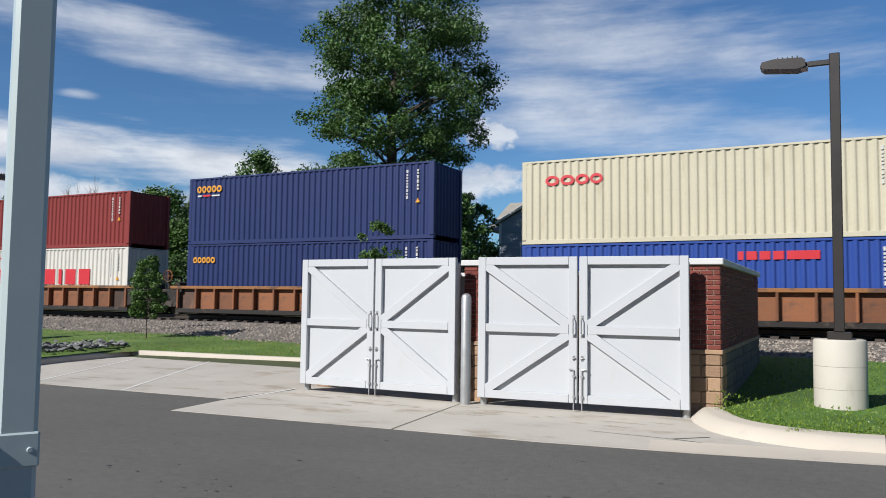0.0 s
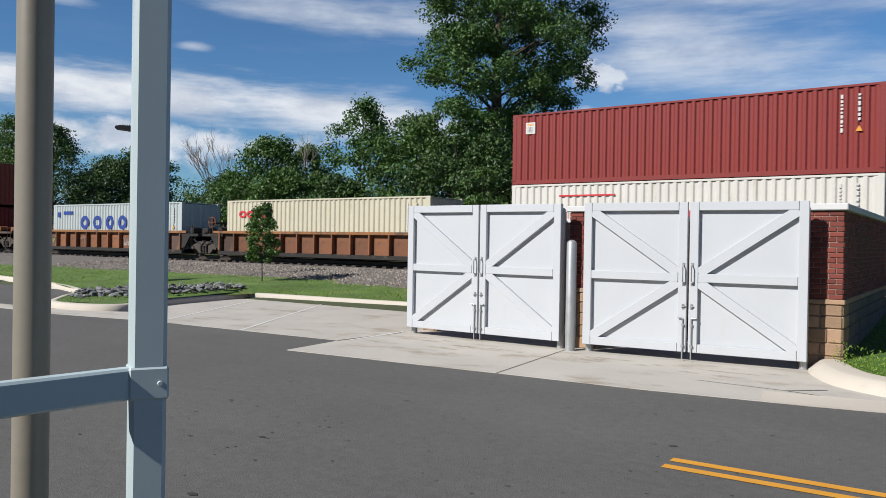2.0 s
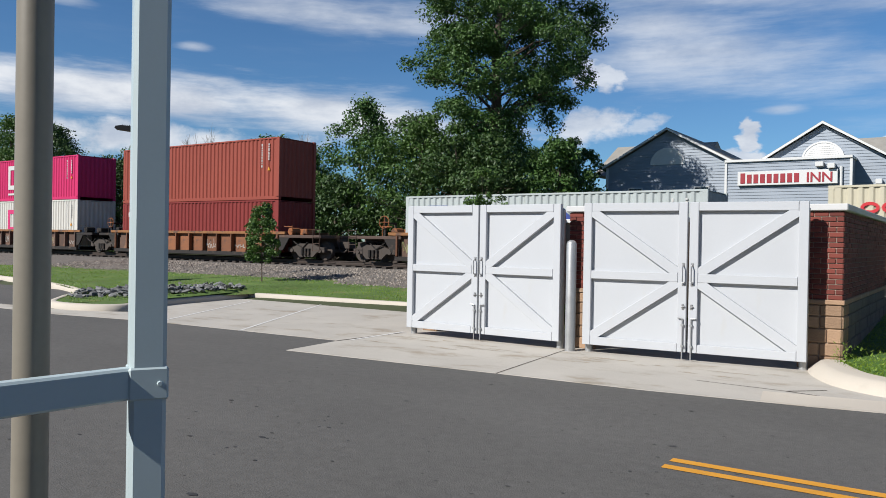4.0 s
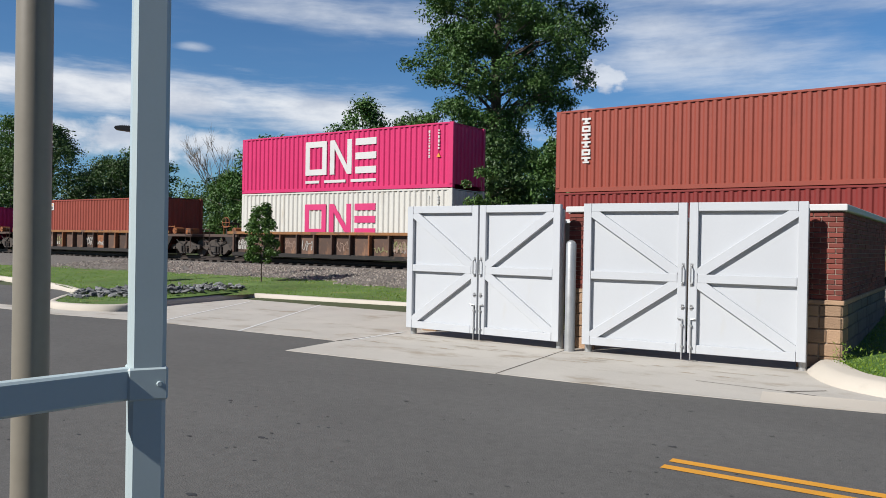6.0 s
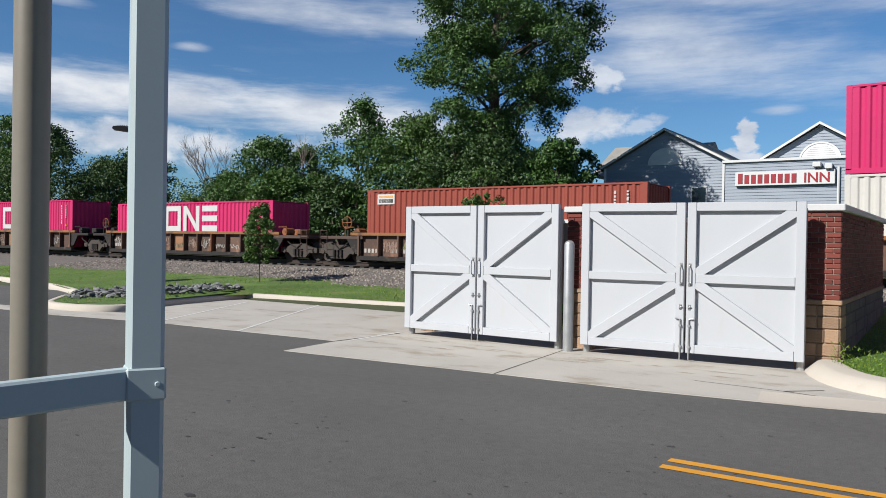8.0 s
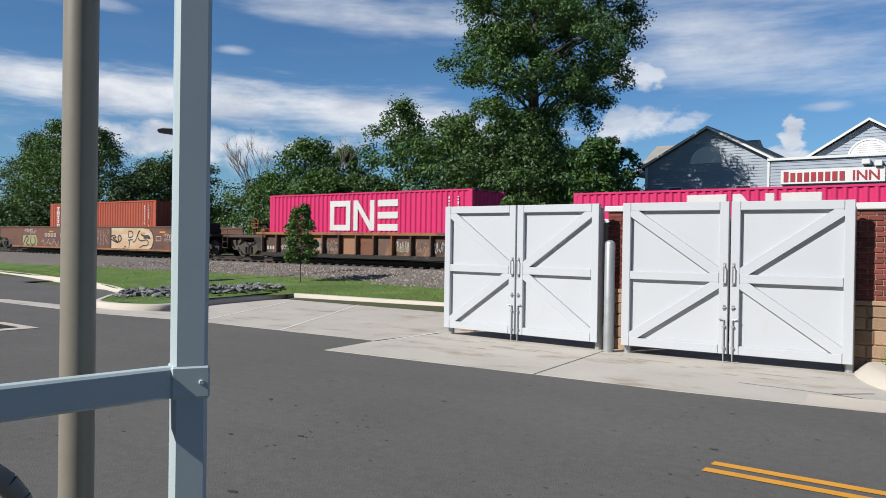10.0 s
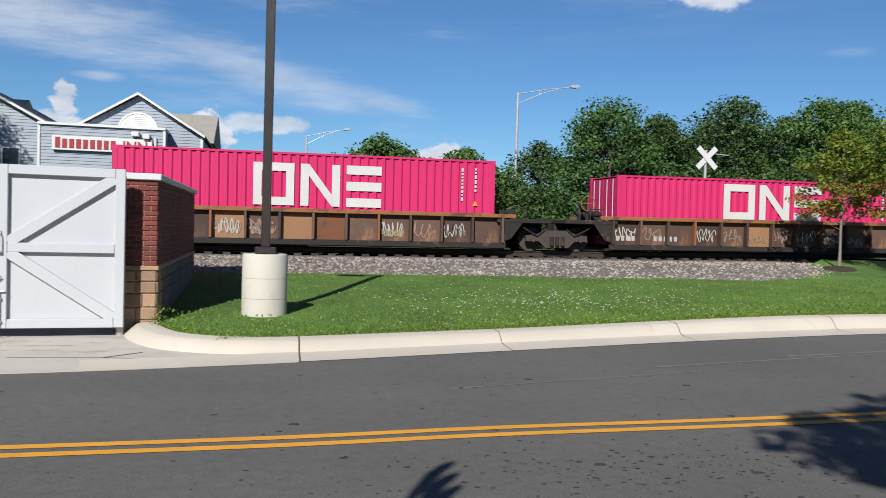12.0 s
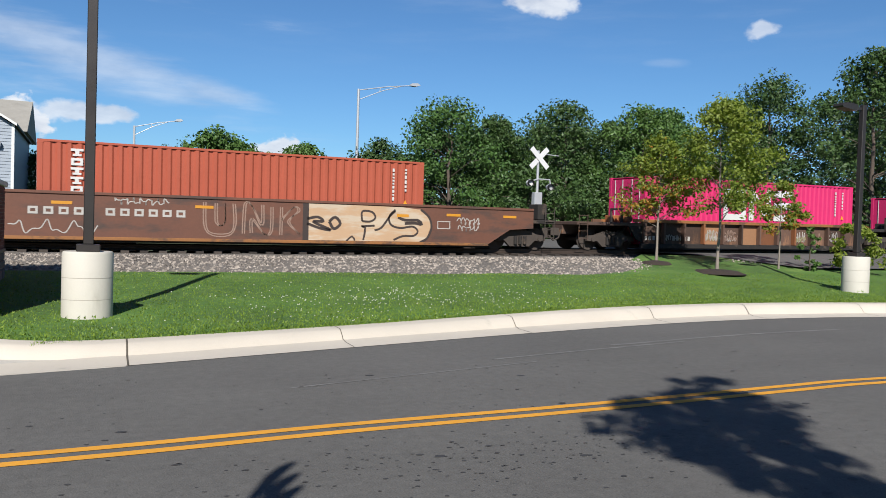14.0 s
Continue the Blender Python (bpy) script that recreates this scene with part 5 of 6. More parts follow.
    for pts in ([(-8.6, 0.3), (-8.3, 0.75), (-8.05, 0.9), (-7.9, 0.7), (-8.15, 0.4), (-7.7, 0.28)], [(-7.5, 0.9), (-7.55, 0.45), (-7.2, 0.3), (-6.9, 0.5), (-7.0, 0.85)], [(-8.75, 0.25), (-8.8, 0.7), (-8.65, 1.0)]):
        stroke(pts, 0.05, y, DARK_TAG, car)
    for x, z, w, h, n in ((-6.1, 0.28, 2.3, 0.45, 12), (-8.5, 1.05, 1.7, 0.35, 30), (-8.4, 1.2, 1.2, 0.22, 22), (-3.3, 1.22, 1.5, 0.22, 26), (8.05, 0.85, 0.9, 0.3, 20), (8.1, 0.65, 0.8, 0.22, 18)):
        tag_scribble(x, z, w, h, yf, TAG, car, n, 0.016)
    s = Shape()
    for x0, n, w in ((-5.6, 4, 0.3), (-3.55, 6, 0.3)):
        for i in range(n):
            ring(s, x0 + i * 0.4, x0 + i * 0.4 + w - 0.04, 0.88, 1.10, 0.065, yf)
    part("number_bar", s, TAG, car)["kind"] = "stuff"
    for x in (-5.0, -1.0, 7.6, 9.9):
        part("reflector", Shape().box(x, x + 0.55, yf - 0.004, yf, 1.18, 1.27), AMBER, car)
    s = Shape()
    ring(s, 7.25, 7.75, 0.72, 1.0, 0.03, yf)
    part("stencil_box", s, TAG, car)
    return car


def place_train():
    DARK = CAR_SIDE_DARK
    # centre along the train, lower box, upper box, side paint, ends, trucks, tags
    half = 6.095
    rows = (
        (-3.71, ("royal blue steel container with a red mark", "royal", 2.59, blocks("red", 7.1, 1.98, 0.26, (0.16, 0.3, 0.3, 0.3, 0.9), "bar", 0.08)),
         ("cream steel container with red emblem shapes", "cream", 2.90, blocks("red", 0.85, 2.0, 0.36, (0.5, 0.5, 0.46, 0.44), "oval", 0.04)), CAR_SIDE, 1.6, 1.6, (-7.9,), 0),
        (-19.4, ("navy blue steel container with amber emblem", "blue", 2.90, blocks("amber", 0.35, 2.1, 0.27, (0.22, 0.22, 0.22, 0.22, 0.24), "oval", 0.03)),
         ("navy blue steel container with amber emblem", "blue", 2.90, blocks("amber", 0.45, 2.25, 0.3, (0.25, 0.25, 0.25, 0.25, 0.28), "oval", 0.03, (("white", 0.5, 2.08, 0.22, 0.07), ("red", 0.8, 2.08, 0.42, 0.08), ("white", 1.3, 2.08, 0.45, 0.06)))), CAR_SIDE, 1.6, 1.6, (-7.9,), 0),
        (-35.27, ("ivory steel container with large red emblem shapes", "white", 2.90, blocks("red", 2.75, 1.15, 0.74, (0.7, 0.62, 0.7, 0.75), "bar", 0.18, (("red", 1.45, 1.15, 0.8, 0.74), ("red", 6.3, 1.15, 0.9, 0.74), ("red", 7.45, 1.15, 0.22, 0.74), ("red", 7.95, 1.15, 0.72, 0.74), ("red", 8.9, 1.15, 0.75, 0.74), ("red", 1.95, 2.44, 2.1, 0.055)))),
         ("oxide red steel container with a small square emblem", "red", 2.59, blocks("white", 0.55, 1.85, 0.42, (0.38,), "bar", 0.1, (("black", 0.62, 1.9, 0.24, 0.2), ("amber", 0.6, 2.14, 0.28, 0.09)))), CAR_SIDE, 1.6, 1.6, (-7.95,), 0),
        (-51.2, ("cream steel container with red emblem shapes", "cream", 2.59, blocks("red", 0.85, 1.75, 0.34, (0.5, 0.5, 0.46, 0.44), "oval", 0.04)), None, CAR_SIDE, 1.6, 1.6, (-7.85,), 0),
        (-66.9, ("pale grey steel container with large navy rings", "grey", 2.59, blocks("navy", 2.9, 1.15, 0.78, (0.85, 0.85, 0.75, 0.8, 0.9), "oval", 0.42, (("navy", 0.45, 1.85, 0.3, 0.3), ("navy", 1.1, 2.0, 0.95, 0.2)))), None, CAR_SIDE, 2.9, 1.6, (-7.8,), 2),
        (-86.5, ("plain oxide red steel container", "red", 2.59, blocks("white", 0.55, 1.85, 0.25, (0.16,), "bar")),
         ("red-brown steel container with an upright white mark", "brown", 2.90, tower("white", 0.95, 2.38)), CAR_SIDE, 1.9, 2.9, (-8.1, 7.85), 3),
        (-103.17, ("ivory steel container with magenta emblem shapes", "white", 2.90, big_blocks("pink", 1.0, 2.35)),
         ("magenta steel container with white emblem shapes", "pink", 2.59, big_blocks("white", 0.72, 2.22, True)), DARK, 2.5, 1.9, (-7.75,), 7),
        (-121.3, ("red-brown steel container with a small pale emblem", "brown", 2.90, blocks("white", 0.55, 2.3, 0.42, (0.9,), "bar", 0.1, (("black", 0.62, 2.36, 0.75, 0.16), ("amber", 0.62, 2.56, 0.75, 0.1)))), None, DARK, 2.5, 2.5, (-7.75, 7.75), 6),
        (-139.2, ("magenta steel container with white emblem shapes", "pink", 2.59, big_blocks("white", 1.12, 2.4)), None, DARK, 2.0, 2.5, (-8.3, 7.75), 8),
        (-155.9, ("magenta steel container with white emblem shapes", "pink", 2.90, big_blocks("white", 1.2, 2.55)), None, DARK, 3.4, 2.0, (-7.7,), 9),
    )
    for c, low, high, side, le, re, trucks, tags in rows:
        car = well_unit("rusty orange-brown well car of the train", side, le, re, tags, trucks)
        MOVING.append((car, c, RAIL_Z))
        z = RAIL_Z + 0.16
        for spec in (low, high):
            if spec:
                label, paint, H, marks = spec
                box = container(label, paint, H, marks)
                MOVING.append((box, c, z))
                z += H + 0.025
    car = deep_car()
    MOVING.append((car, -178.6, RAIL_Z))
    box = container("tile-red steel container with an upright white mark", "rust", 2.90,
                    tower("white", 0.85, 2.45))
    MOVING.append((box, -177.9, RAIL_Z + 0.16))


def gone(t):
    """Metres that the train has gone since the start; it slows a little."""
    return 13.55 * t - 0.036 * t * t


def motions():
    times = [0, 1 / 30] + [0.5 * k for k in range(1, 28)] + [14 - 1 / 30, 14]
    for ob, c, z in MOVING:
        rows = []
        for t in times:
            x = c + gone(t)
            tilt = math.degrees(math.atan((rise(x + 5) - rise(x - 5)) / 10))
            rows.append((t, pose(x, TRACK_Y, z + rise(x), 0, -tilt, 0)))
        walk(ob, rows)
    # wheels: one row a frame, below a quarter turn each
    spin = [(k / FPS, math.degrees(gone(k / FPS) / 0.42)) for k in range(14 * FPS + 1)]
    for w, ax in WHEELS:
        walk(w, [(t, pose(ax, 0, 0.42, 0, a % 360, 0)) for t, a in spin])


place_train()


# ---------------------------------------------------------------- trees
def tree(name, label, base, height, radius, leaf, size=0.28, leaves=6000, low=0.3, seed=1, trunk=0.25, lean=(0, 0), squash=1.0, clumps=70, bark=None, droop=0.0, top_bias=1.0, turn=None, profile=None, fluff=(0.16, 0.34)):
    """A tapered trunk, limbs that fork towards leaf clumps, and many single leaves. low: share of the height where the crown begins."""
    rng = np.random.default_rng(seed)
    t = thing(name, label, "tree", "", pose(*base))
    s = Shape()
    bark = bark or BARK
    ch = height * (1 - low)
    spine = [Vector((lean[0] * k * k, lean[1] * k * k, height * 0.93 * k)) + Vector((*rng.normal(0, 0.012 * height * k, 2), 0)) for k in np.linspace(0, 1, 8)]
    for i in range(7):
        s.tube(spine[i], spine[i + 1], trunk * (1 - 0.125 * i) * (1.25 if i == 0 else 1), trunk * (1 - 0.125 * (i + 1)), 9, caps=False)
    centres = []
    for i in range(clumps):
        z = rng.random() ** top_bias
        env = math.sin(math.pi * min(1, 0.16 + 0.84 * z) ** 0.8) ** 0.6
        a = rng.uniform(0, 2 * math.pi)
        bump = 1 + 0.28 * math.sin(2 * a + seed) + 0.2 * math.sin(5 * a + 3 * z * 6 + seed)
        r = radius * env * bump * math.sqrt(rng.uniform(0.12, 1.0))
        if profile:
            zz, a = rng.uniform(profile[0][0], profile[-1][0]), rng.uniform(0, 2 * math.pi)
            env = float(np.interp(zz, [q[0] for q in profile], [q[1] for q in profile]))
            while rng.random() > (env / max(q[1] for q in profile)) ** 1.2:
                zz = rng.uniform(profile[0][0], profile[-1][0])
                env = float(np.interp(zz, [q[0] for q in profile], [q[1] for q in profile]))
            mid = float(np.interp(zz, [q[0] for q in profile], [q[2] for q in profile]))
            r = env * math.sqrt(rng.uniform(0.10, 1.0)) * (1 + 0.13 * math.sin(3 * a + zz) + 0.08 * math.sin(7 * a + 2 * zz))
            centres.append(Vector((mid + math.cos(a) * r, math.sin(a) * r * squash, zz - droop * r)))
            continue
        c = Vector((math.cos(a) * r + lean[0] * z, math.sin(a) * r * squash + lean[1] * z, height * low + ch * z * 0.95 - droop * r))
        centres.append(c)
    for c in centres[:: max(1, clumps // 46)]:
        k = min(0.93, max(low * 0.7, (c.z - 0.35 * math.hypot(c.x, c.y)) / height / 0.93))
        p = spine[int(k * 7)].lerp(spine[min(7, int(k * 7) + 1)], k * 7 - int(k * 7))
        m = p.lerp(c, 0.5) + Vector((*rng.normal(0, 0.05 * radius, 2), 0.08 * radius))
        r0 = trunk * 0.32 * (1.1 - k)
        s.tube(p, m, r0, r0 * 0.6, 5, caps=False).tube(m, c, r0 * 0.6, r0 * 0.15, 5, caps=False)
    part("trunk", s, bark, t, smooth=True)
    per = leaves // clumps
    cs = np.array([tuple(c) for c in centres])
    rad = np.array([radius * rng.uniform(*fluff) for _ in centres])
    idx = np.repeat(np.arange(clumps), per)
    n = len(idx)
    d = rng.normal(0, 1, (n, 3))
    d /= np.linalg.norm(d, axis=1)[:, None]
    rr = rad[idx] * rng.random(n) ** 0.45
    pos = cs[idx] + d * rr[:, None] * np.array([1, 1, 0.75])
    nrm = d * 0.7 + rng.normal(0, 0.6, (n, 3)) + np.array([0, 0, 0.35])
    nrm /= np.linalg.norm(nrm, axis=1)[:, None]
    u = np.cross(nrm, rng.normal(0, 1, (n, 3)))
    u /= np.linalg.norm(u, axis=1)[:, None]
    w = np.cross(nrm, u)
    sz = size * rng.uniform(0.55, 1.25, n)[:, None]
    tip, tail = pos + u * sz * 0.62, pos - u * sz * 0.5
    sa, sb = pos + w * sz * 0.33 - nrm * sz * 0.08, pos - w * sz * 0.33 - nrm * sz * 0.08
    v = np.stack([tail, sa, tip, sb], 1).reshape(-1, 3)
    me = bpy.data.meshes.new("crown")
    me.from_pydata(v.tolist(), [], np.arange(4 * n).reshape(-1, 4).tolist())
    me.materials.append(leaf)
    if turn is not None:
        me.materials.append(turn)
        pick = (rng.random(n) < np.clip(0.6 - (pos[:, 2] - height * low) / ch, 0.05, 0.7)).astype(np.int32)
        me.polygons.foreach_set("material_index", pick)
    ob = new("crown", me)
    ob.parent = t
    return t


def bare_tree(base, height, seed=3):
    rng = random.Random(seed)
    t = thing("bare_tree", "leafless grey dead tree among the green ones", "tree", "", pose(*base))
    s = Shape()

    def grow(p, d, ln, r, depth):
        q = p + d * ln
        s.tube(p, q, r, r * 0.65, 5, caps=False)
        if depth:
            for k in range(3 if depth > 1 else 4):
                nd = (d + Vector((rng.uniform(-0.6, 0.6), rng.uniform(-0.6, 0.6), rng.uniform(0.0, 0.45)))).normalized()
                grow(p.lerp(q, rng.uniform(0.55, 1)), nd, ln * rng.uniform(0.55, 0.8), r * 0.6, depth - 1)
    grow(Vector((0, 0, 0)), Vector((0, 0, 1)), height * 0.40, 0.13, 5)
    part("trunk", s, BARK_PALE, t)


def tall_reed(x, y):
    """Three long upright blades on thin stems, added out of view to cast shadow streaks."""
    t = thing("tall_reed", "three unseen upright blades added to cast shadow streaks on the drive", "plant", "", pose(x, y, 0))
    for dx, dy, top in ((-0.02, -0.02, 4.42), (0.06, -0.03, 4.22), (0.13, -0.04, 4.02)):
        part("stem", Shape().tube((dx * 0.4, dy * 0.4, 0), (dx, dy, top - 0.5), 0.012, 0.008, 6, caps=False), BARK, t)
        s = Shape()
        s.loft([[(dx + lean - w, dy, z), (dx + lean, dy + 0.02, z), (dx + lean + 1.6 * w, dy, z)] for z, w, lean in
                ((top - 0.75, 0.01, -0.02), (top - 0.5, 0.035, 0.0), (top - 0.2, 0.05, 0.03), (top - 0.05, 0.045, 0.08), (top, 0.015, 0.13))])
        part("blade", s, LEAF_OAK, t)


def build_trees():
    # the tall tree beyond the track
    tree("tall_tree", "tall broad-leaved tree with dense dark green crown", (-30.0, 50.0, 0.2), 30.0, 6.8, LEAF_OAK, 0.21, 112000, 0.30, 7, 0.6, (1.0, 0), clumps=460, droop=0.10,
         profile=((7.0, 2.4, 0.0), (10.3, 2.6, 0.3), (11.4, 4.9, 0.7), (12.6, 6.0, 1.0), (16, 6.3, 1.2), (19, 6.3, 1.4), (22, 5.9, 1.4), (25, 5.0, 1.2), (28, 3.0, 1.0), (30, 0.8, 1.0)), fluff=(0.11, 0.2))
    # the wood on the left
    for i, (x, y, top, rad, low, lf) in enumerate((
            (-89, 45, 13.6, 4.8, 0.05, LEAF_OAK), (-97.5, 46, 14.6, 5.2, 0.02, LEAF_DARK), (-106, 50, 14.0, 5.0, 0.02, LEAF_OAK), (-92, 41, 5.2, 3.8, 0.0, LEAF_DARK), (-101, 42, 5.6, 4.0, 0.0, LEAF_LIGHT), (-82, 38.5, 4.2, 3.2, 0.0, LEAF_DARK), (-73, 50, 11.5, 4.4, 0.05, LEAF_OAK), (-84, 42, 14.2, 4.6, 0.1, LEAF_LIGHT), (-76, 42, 12.8, 4.4, 0.1, LEAF_DARK), (-80, 50, 10.5, 4.6, 0.05, LEAF_DARK), (-70.6, 46, 9.4, 4.4, 0.05, LEAF_DARK), (-64, 54, 8.5, 4.5, 0.05, LEAF_DARK), (-58.5, 50, 7.8, 3.8, 0.05, LEAF_LIGHT),
            (-51.8, 48, 11.0, 4.0, 0.1, LEAF_OAK), (-56, 57, 11.4, 3.2, 0.3, LEAF_LIGHT), (-44.6, 52, 14.3, 4.6, 0.08, LEAF_OAK), (-39.5, 53, 12.6, 4.4, 0.05, LEAF_DARK), (-35.8, 49, 11.8, 4.2, 0.05, LEAF_LIGHT), (-48, 46, 7.5, 3.6, 0.02, LEAF_LIGHT),
            (-33.2, 54, 11.0, 4.2, 0.05, LEAF_OAK), (-30.5, 46, 9.4, 4.0, 0.02, LEAF_DARK), (-26.6, 44, 8.9, 3.2, 0.02, LEAF_DARK), (-23.0, 47, 8.7, 2.7, 0.02, LEAF_OAK), (-32.4, 61, 10.4, 4.2, 0.1, LEAF_LIGHT), (-29.4, 63, 11.2, 3.0, 0.1, LEAF_OAK), (-41, 45, 6.5, 3.4, 0.0, LEAF_DARK))):
        tree("broad_tree", "leafy green tree in the wood beyond the railway", (x, y, 0.2), top, rad * 1.15, lf, 0.25, 15000, low * 0.5, 20 + i, 0.22, clumps=130, top_bias=0.9, fluff=(0.13, 0.29))
    bare_tree((-63.5, 52.5, 0.2), 12.3)
    bare_tree((-54.6, 55.5, 0.2), 13.2, 8)
    # the wood on the right
    for i, (x, y, top, rad, low, lf) in enumerate((
            (-4.2, 76, 7.2, 3.6, 0.1, LEAF_DARK), (6.6, 78, 8.6, 3.2, 0.05, LEAF_DARK), (10.6, 62, 7.6, 3.0, 0.02, LEAF_DARK), (2.2, 82, 8.2, 3.0, 0.1, LEAF_LIGHT), (7.7, 52, 8.0, 2.9, 0.1, LEAF_LIGHT), (13.6, 53, 7.4, 2.7, 0.1, LEAF_LIGHT), (22.3, 62, 9.3, 3.0, 0.1, LEAF_DARK), (-8, 80, 6.5, 3.4, 0.1, LEAF_OAK),
            (24.1, 52, 11.3, 4.6, 0.05, LEAF_OAK), (28.8, 54, 10.8, 3.8, 0.05, LEAF_DARK), (32.8, 50, 11.8, 4.0, 0.05, LEAF_DARK), (36.0, 54, 9.8, 3.4, 0.05, LEAF_LIGHT), (38.4, 48, 12.0, 3.8, 0.05, LEAF_LIGHT), (43.0, 51, 12.2, 3.8, 0.05, LEAF_OAK),
            (49.2, 46, 15.2, 4.8, 0.02, LEAF_DARK), (54.0, 44, 14.0, 4.6, 0.02, LEAF_DARK), (60, 44, 13.4, 4.6, 0.02, LEAF_DARK), (45.5, 34, 14.6, 3.6, 0.1, LEAF_DARK), (52, 33, 14, 4.2, 0.05, LEAF_DARK), (28, 47, 6.5, 3.6, 0.0, LEAF_DARK), (35, 45, 6.8, 3.6, 0.0, LEAF_DARK), (43, 44, 7.0, 3.8, 0.0, LEAF_DARK), (20, 56, 5.0, 3.0, 0.0, LEAF_DARK), (26.5, 58, 10.0, 3.6, 0.0, LEAF_DARK), (31, 57, 10.3, 3.6, 0.0, LEAF_OAK), (35.5, 58, 11.4, 3.6, 0.0, LEAF_DARK), (41, 55, 11.6, 3.6, 0.0, LEAF_DARK), (46, 54, 13.2, 3.8, 0.0, LEAF_LIGHT), (51.5, 51, 14.0, 4, 0.0, LEAF_OAK), (18, 60, 6.4, 2.6, 0.0, LEAF_LIGHT))):
        tree("broad_tree", "leafy green tree in the wood beyond the railway", (x, y, 0.2), top - 0.4, rad * 1.3, lf, 0.25, 14500, low * 0.4, 60 + i, 0.22, clumps=130, top_bias=0.9, fluff=(0.13, 0.29))
    # young planted trees
    tree("young_tree", "young street tree with thinly leaved green crown", (-19.97, 18.3, 0.22), 2.95, 0.62, LEAF_LIGHT, 0.09, 7000, 0.28, 3, 0.022, clumps=90, bark=BARK)
    tree("young_tree", "young street tree showing over the brick wall", (-12.5, 20.3, 0.35), 3.75, 0.75, LEAF_LIGHT, 0.10, 1500, 0.55, 5, 0.022, clumps=26, bark=BARK)
    tree("young_maple", "young maple with leaves turning yellow-red", (18.3, 21.9, 0.70), 4.6, 1.35, LEAF_MAPLE, 0.12, 6500, 0.38, 11, 0.05, clumps=90, bark=BARK_PALE, turn=LEAF_TURN)
    tree("young_maple", "young maple with light green crown and pale trunk", (19.3, 20.0, 0.52), 5.9, 1.75, LEAF_MAPLE, 0.12, 10500, 0.38, 12, 0.055, clumps=110, bark=BARK_PALE)
    tree("young_maple", "thin young maple with sparse leaves", (22.9, 20.7, 0.60), 3.2, 1.0, LEAF_MAPLE, 0.12, 2600, 0.42, 13, 0.035, clumps=34, bark=BARK_PALE, turn=LEAF_TURN)
    tree("shrub", "climbing green shrub at the verge", (24.0, 20.3, 0.55), 1.7, 0.4, LEAF_LIGHT, 0.14, 700, 0.05, 14, 0.03, clumps=22)
    tree("shrub", "loose green shrub at the verge", (25.6, 19.6, 0.5), 2.0, 0.95, LEAF_MAPLE, 0.15, 1500, 0.05, 15, 0.03, clumps=30)
    # the tree whose shade lies on the road
    tree("shade_tree", "small broad-leaved tree beside the drive", (1.15, -3.72, 0.0), 8.7, 1.5, LEAF_OAK, 0.12, 9000, 0.50, 31, 0.07, (0.6, 0), clumps=150,
         profile=((5.0, 0.45, 0.6), (6.2, 0.65, 0.2), (7.2, 0.95, -0.1), (8.0, 0.7, 0.3), (8.5, 0.45, 0.8), (8.7, 0.25, 0.9)), fluff=(0.08, 0.19))
    tree("shade_tree", "slim young tree beside the drive", (2.25, -4.76, 0.0), 7.1, 0.5, LEAF_OAK, 0.12, 1500, 0.6, 33, 0.04, clumps=26)
    # made-up blades out of view, only for three shadow streaks on the asphalt
    tall_reed(-1.2, 0.06)
    for x, y, r in ((19.3, 20.0, 0.95), (18.3, 21.9, 0.6)):
        s = Shape().lathe((0, 0, 0), ((r, -0.06), (r * 0.7, 0.05), (0.1, 0.09)), 22)
        solid("mulch_bed", s, MULCH, "ring of dark mulch round a young tree", "mulch").matrix_basis = pose(x, y, lawn_z(x, y, lawn_front(x)) + 0.01)


# ---------------------------------------------------------------- far buildings and road lamps
def word(txt, size, material, parent, m, name="letters"):
    cu = bpy.data.curves.new(name, "FONT")
    cu.body, cu.size, cu.extrude, cu.offset, cu.align_x = txt, size, 0.02, 0.018, "CENTER"
    tmp = bpy.data.objects.new(name, cu)
    scene.collection.objects.link(tmp)
    me = bpy.data.meshes.new_from_object(tmp.evaluated_get(bpy.context.evaluated_depsgraph_get()))
    bpy.data.objects.remove(tmp)
    me.materials.clear()
    me.materials.append(material)
    ob = new(name, me)
    ob.parent = parent
    ob.matrix_basis = m
    return ob


def lap_siding(s, outline, y, step=0.22):
    """Lapped boards that fill an outline of (x, z), each tilted a little."""
    zs = [z for _, z in outline]
    z = min(zs)
    n = len(outline)

    def span(zz):
        xs = []
        for i in range(n):
            (xa, za), (xb, zb) = outline[i], outline[(i + 1) % n]
            if (za - zz) * (zb - zz) < 0 or za == zz:
                xs.append(xa if za == zb else xa + (xb - xa) * (zz - za) / (zb - za))
        return (min(xs), max(xs)) if len(xs) > 1 else None
    while z < max(zs) - 0.02:
        a, b = span(z + 0.001), span(min(max(zs) - 0.01, z + step))
        if a and b:
            s.add([(a[0], y - 0.045, z), (a[1], y - 0.045, z), (b[1], y - 0.008, z + step), (b[0], y - 0.008, z + step), (a[0], y + 0.05, z), (a[1], y + 0.05, z)],
                  ((0, 1, 2, 3), (4, 5, 1, 0)))
        z += step


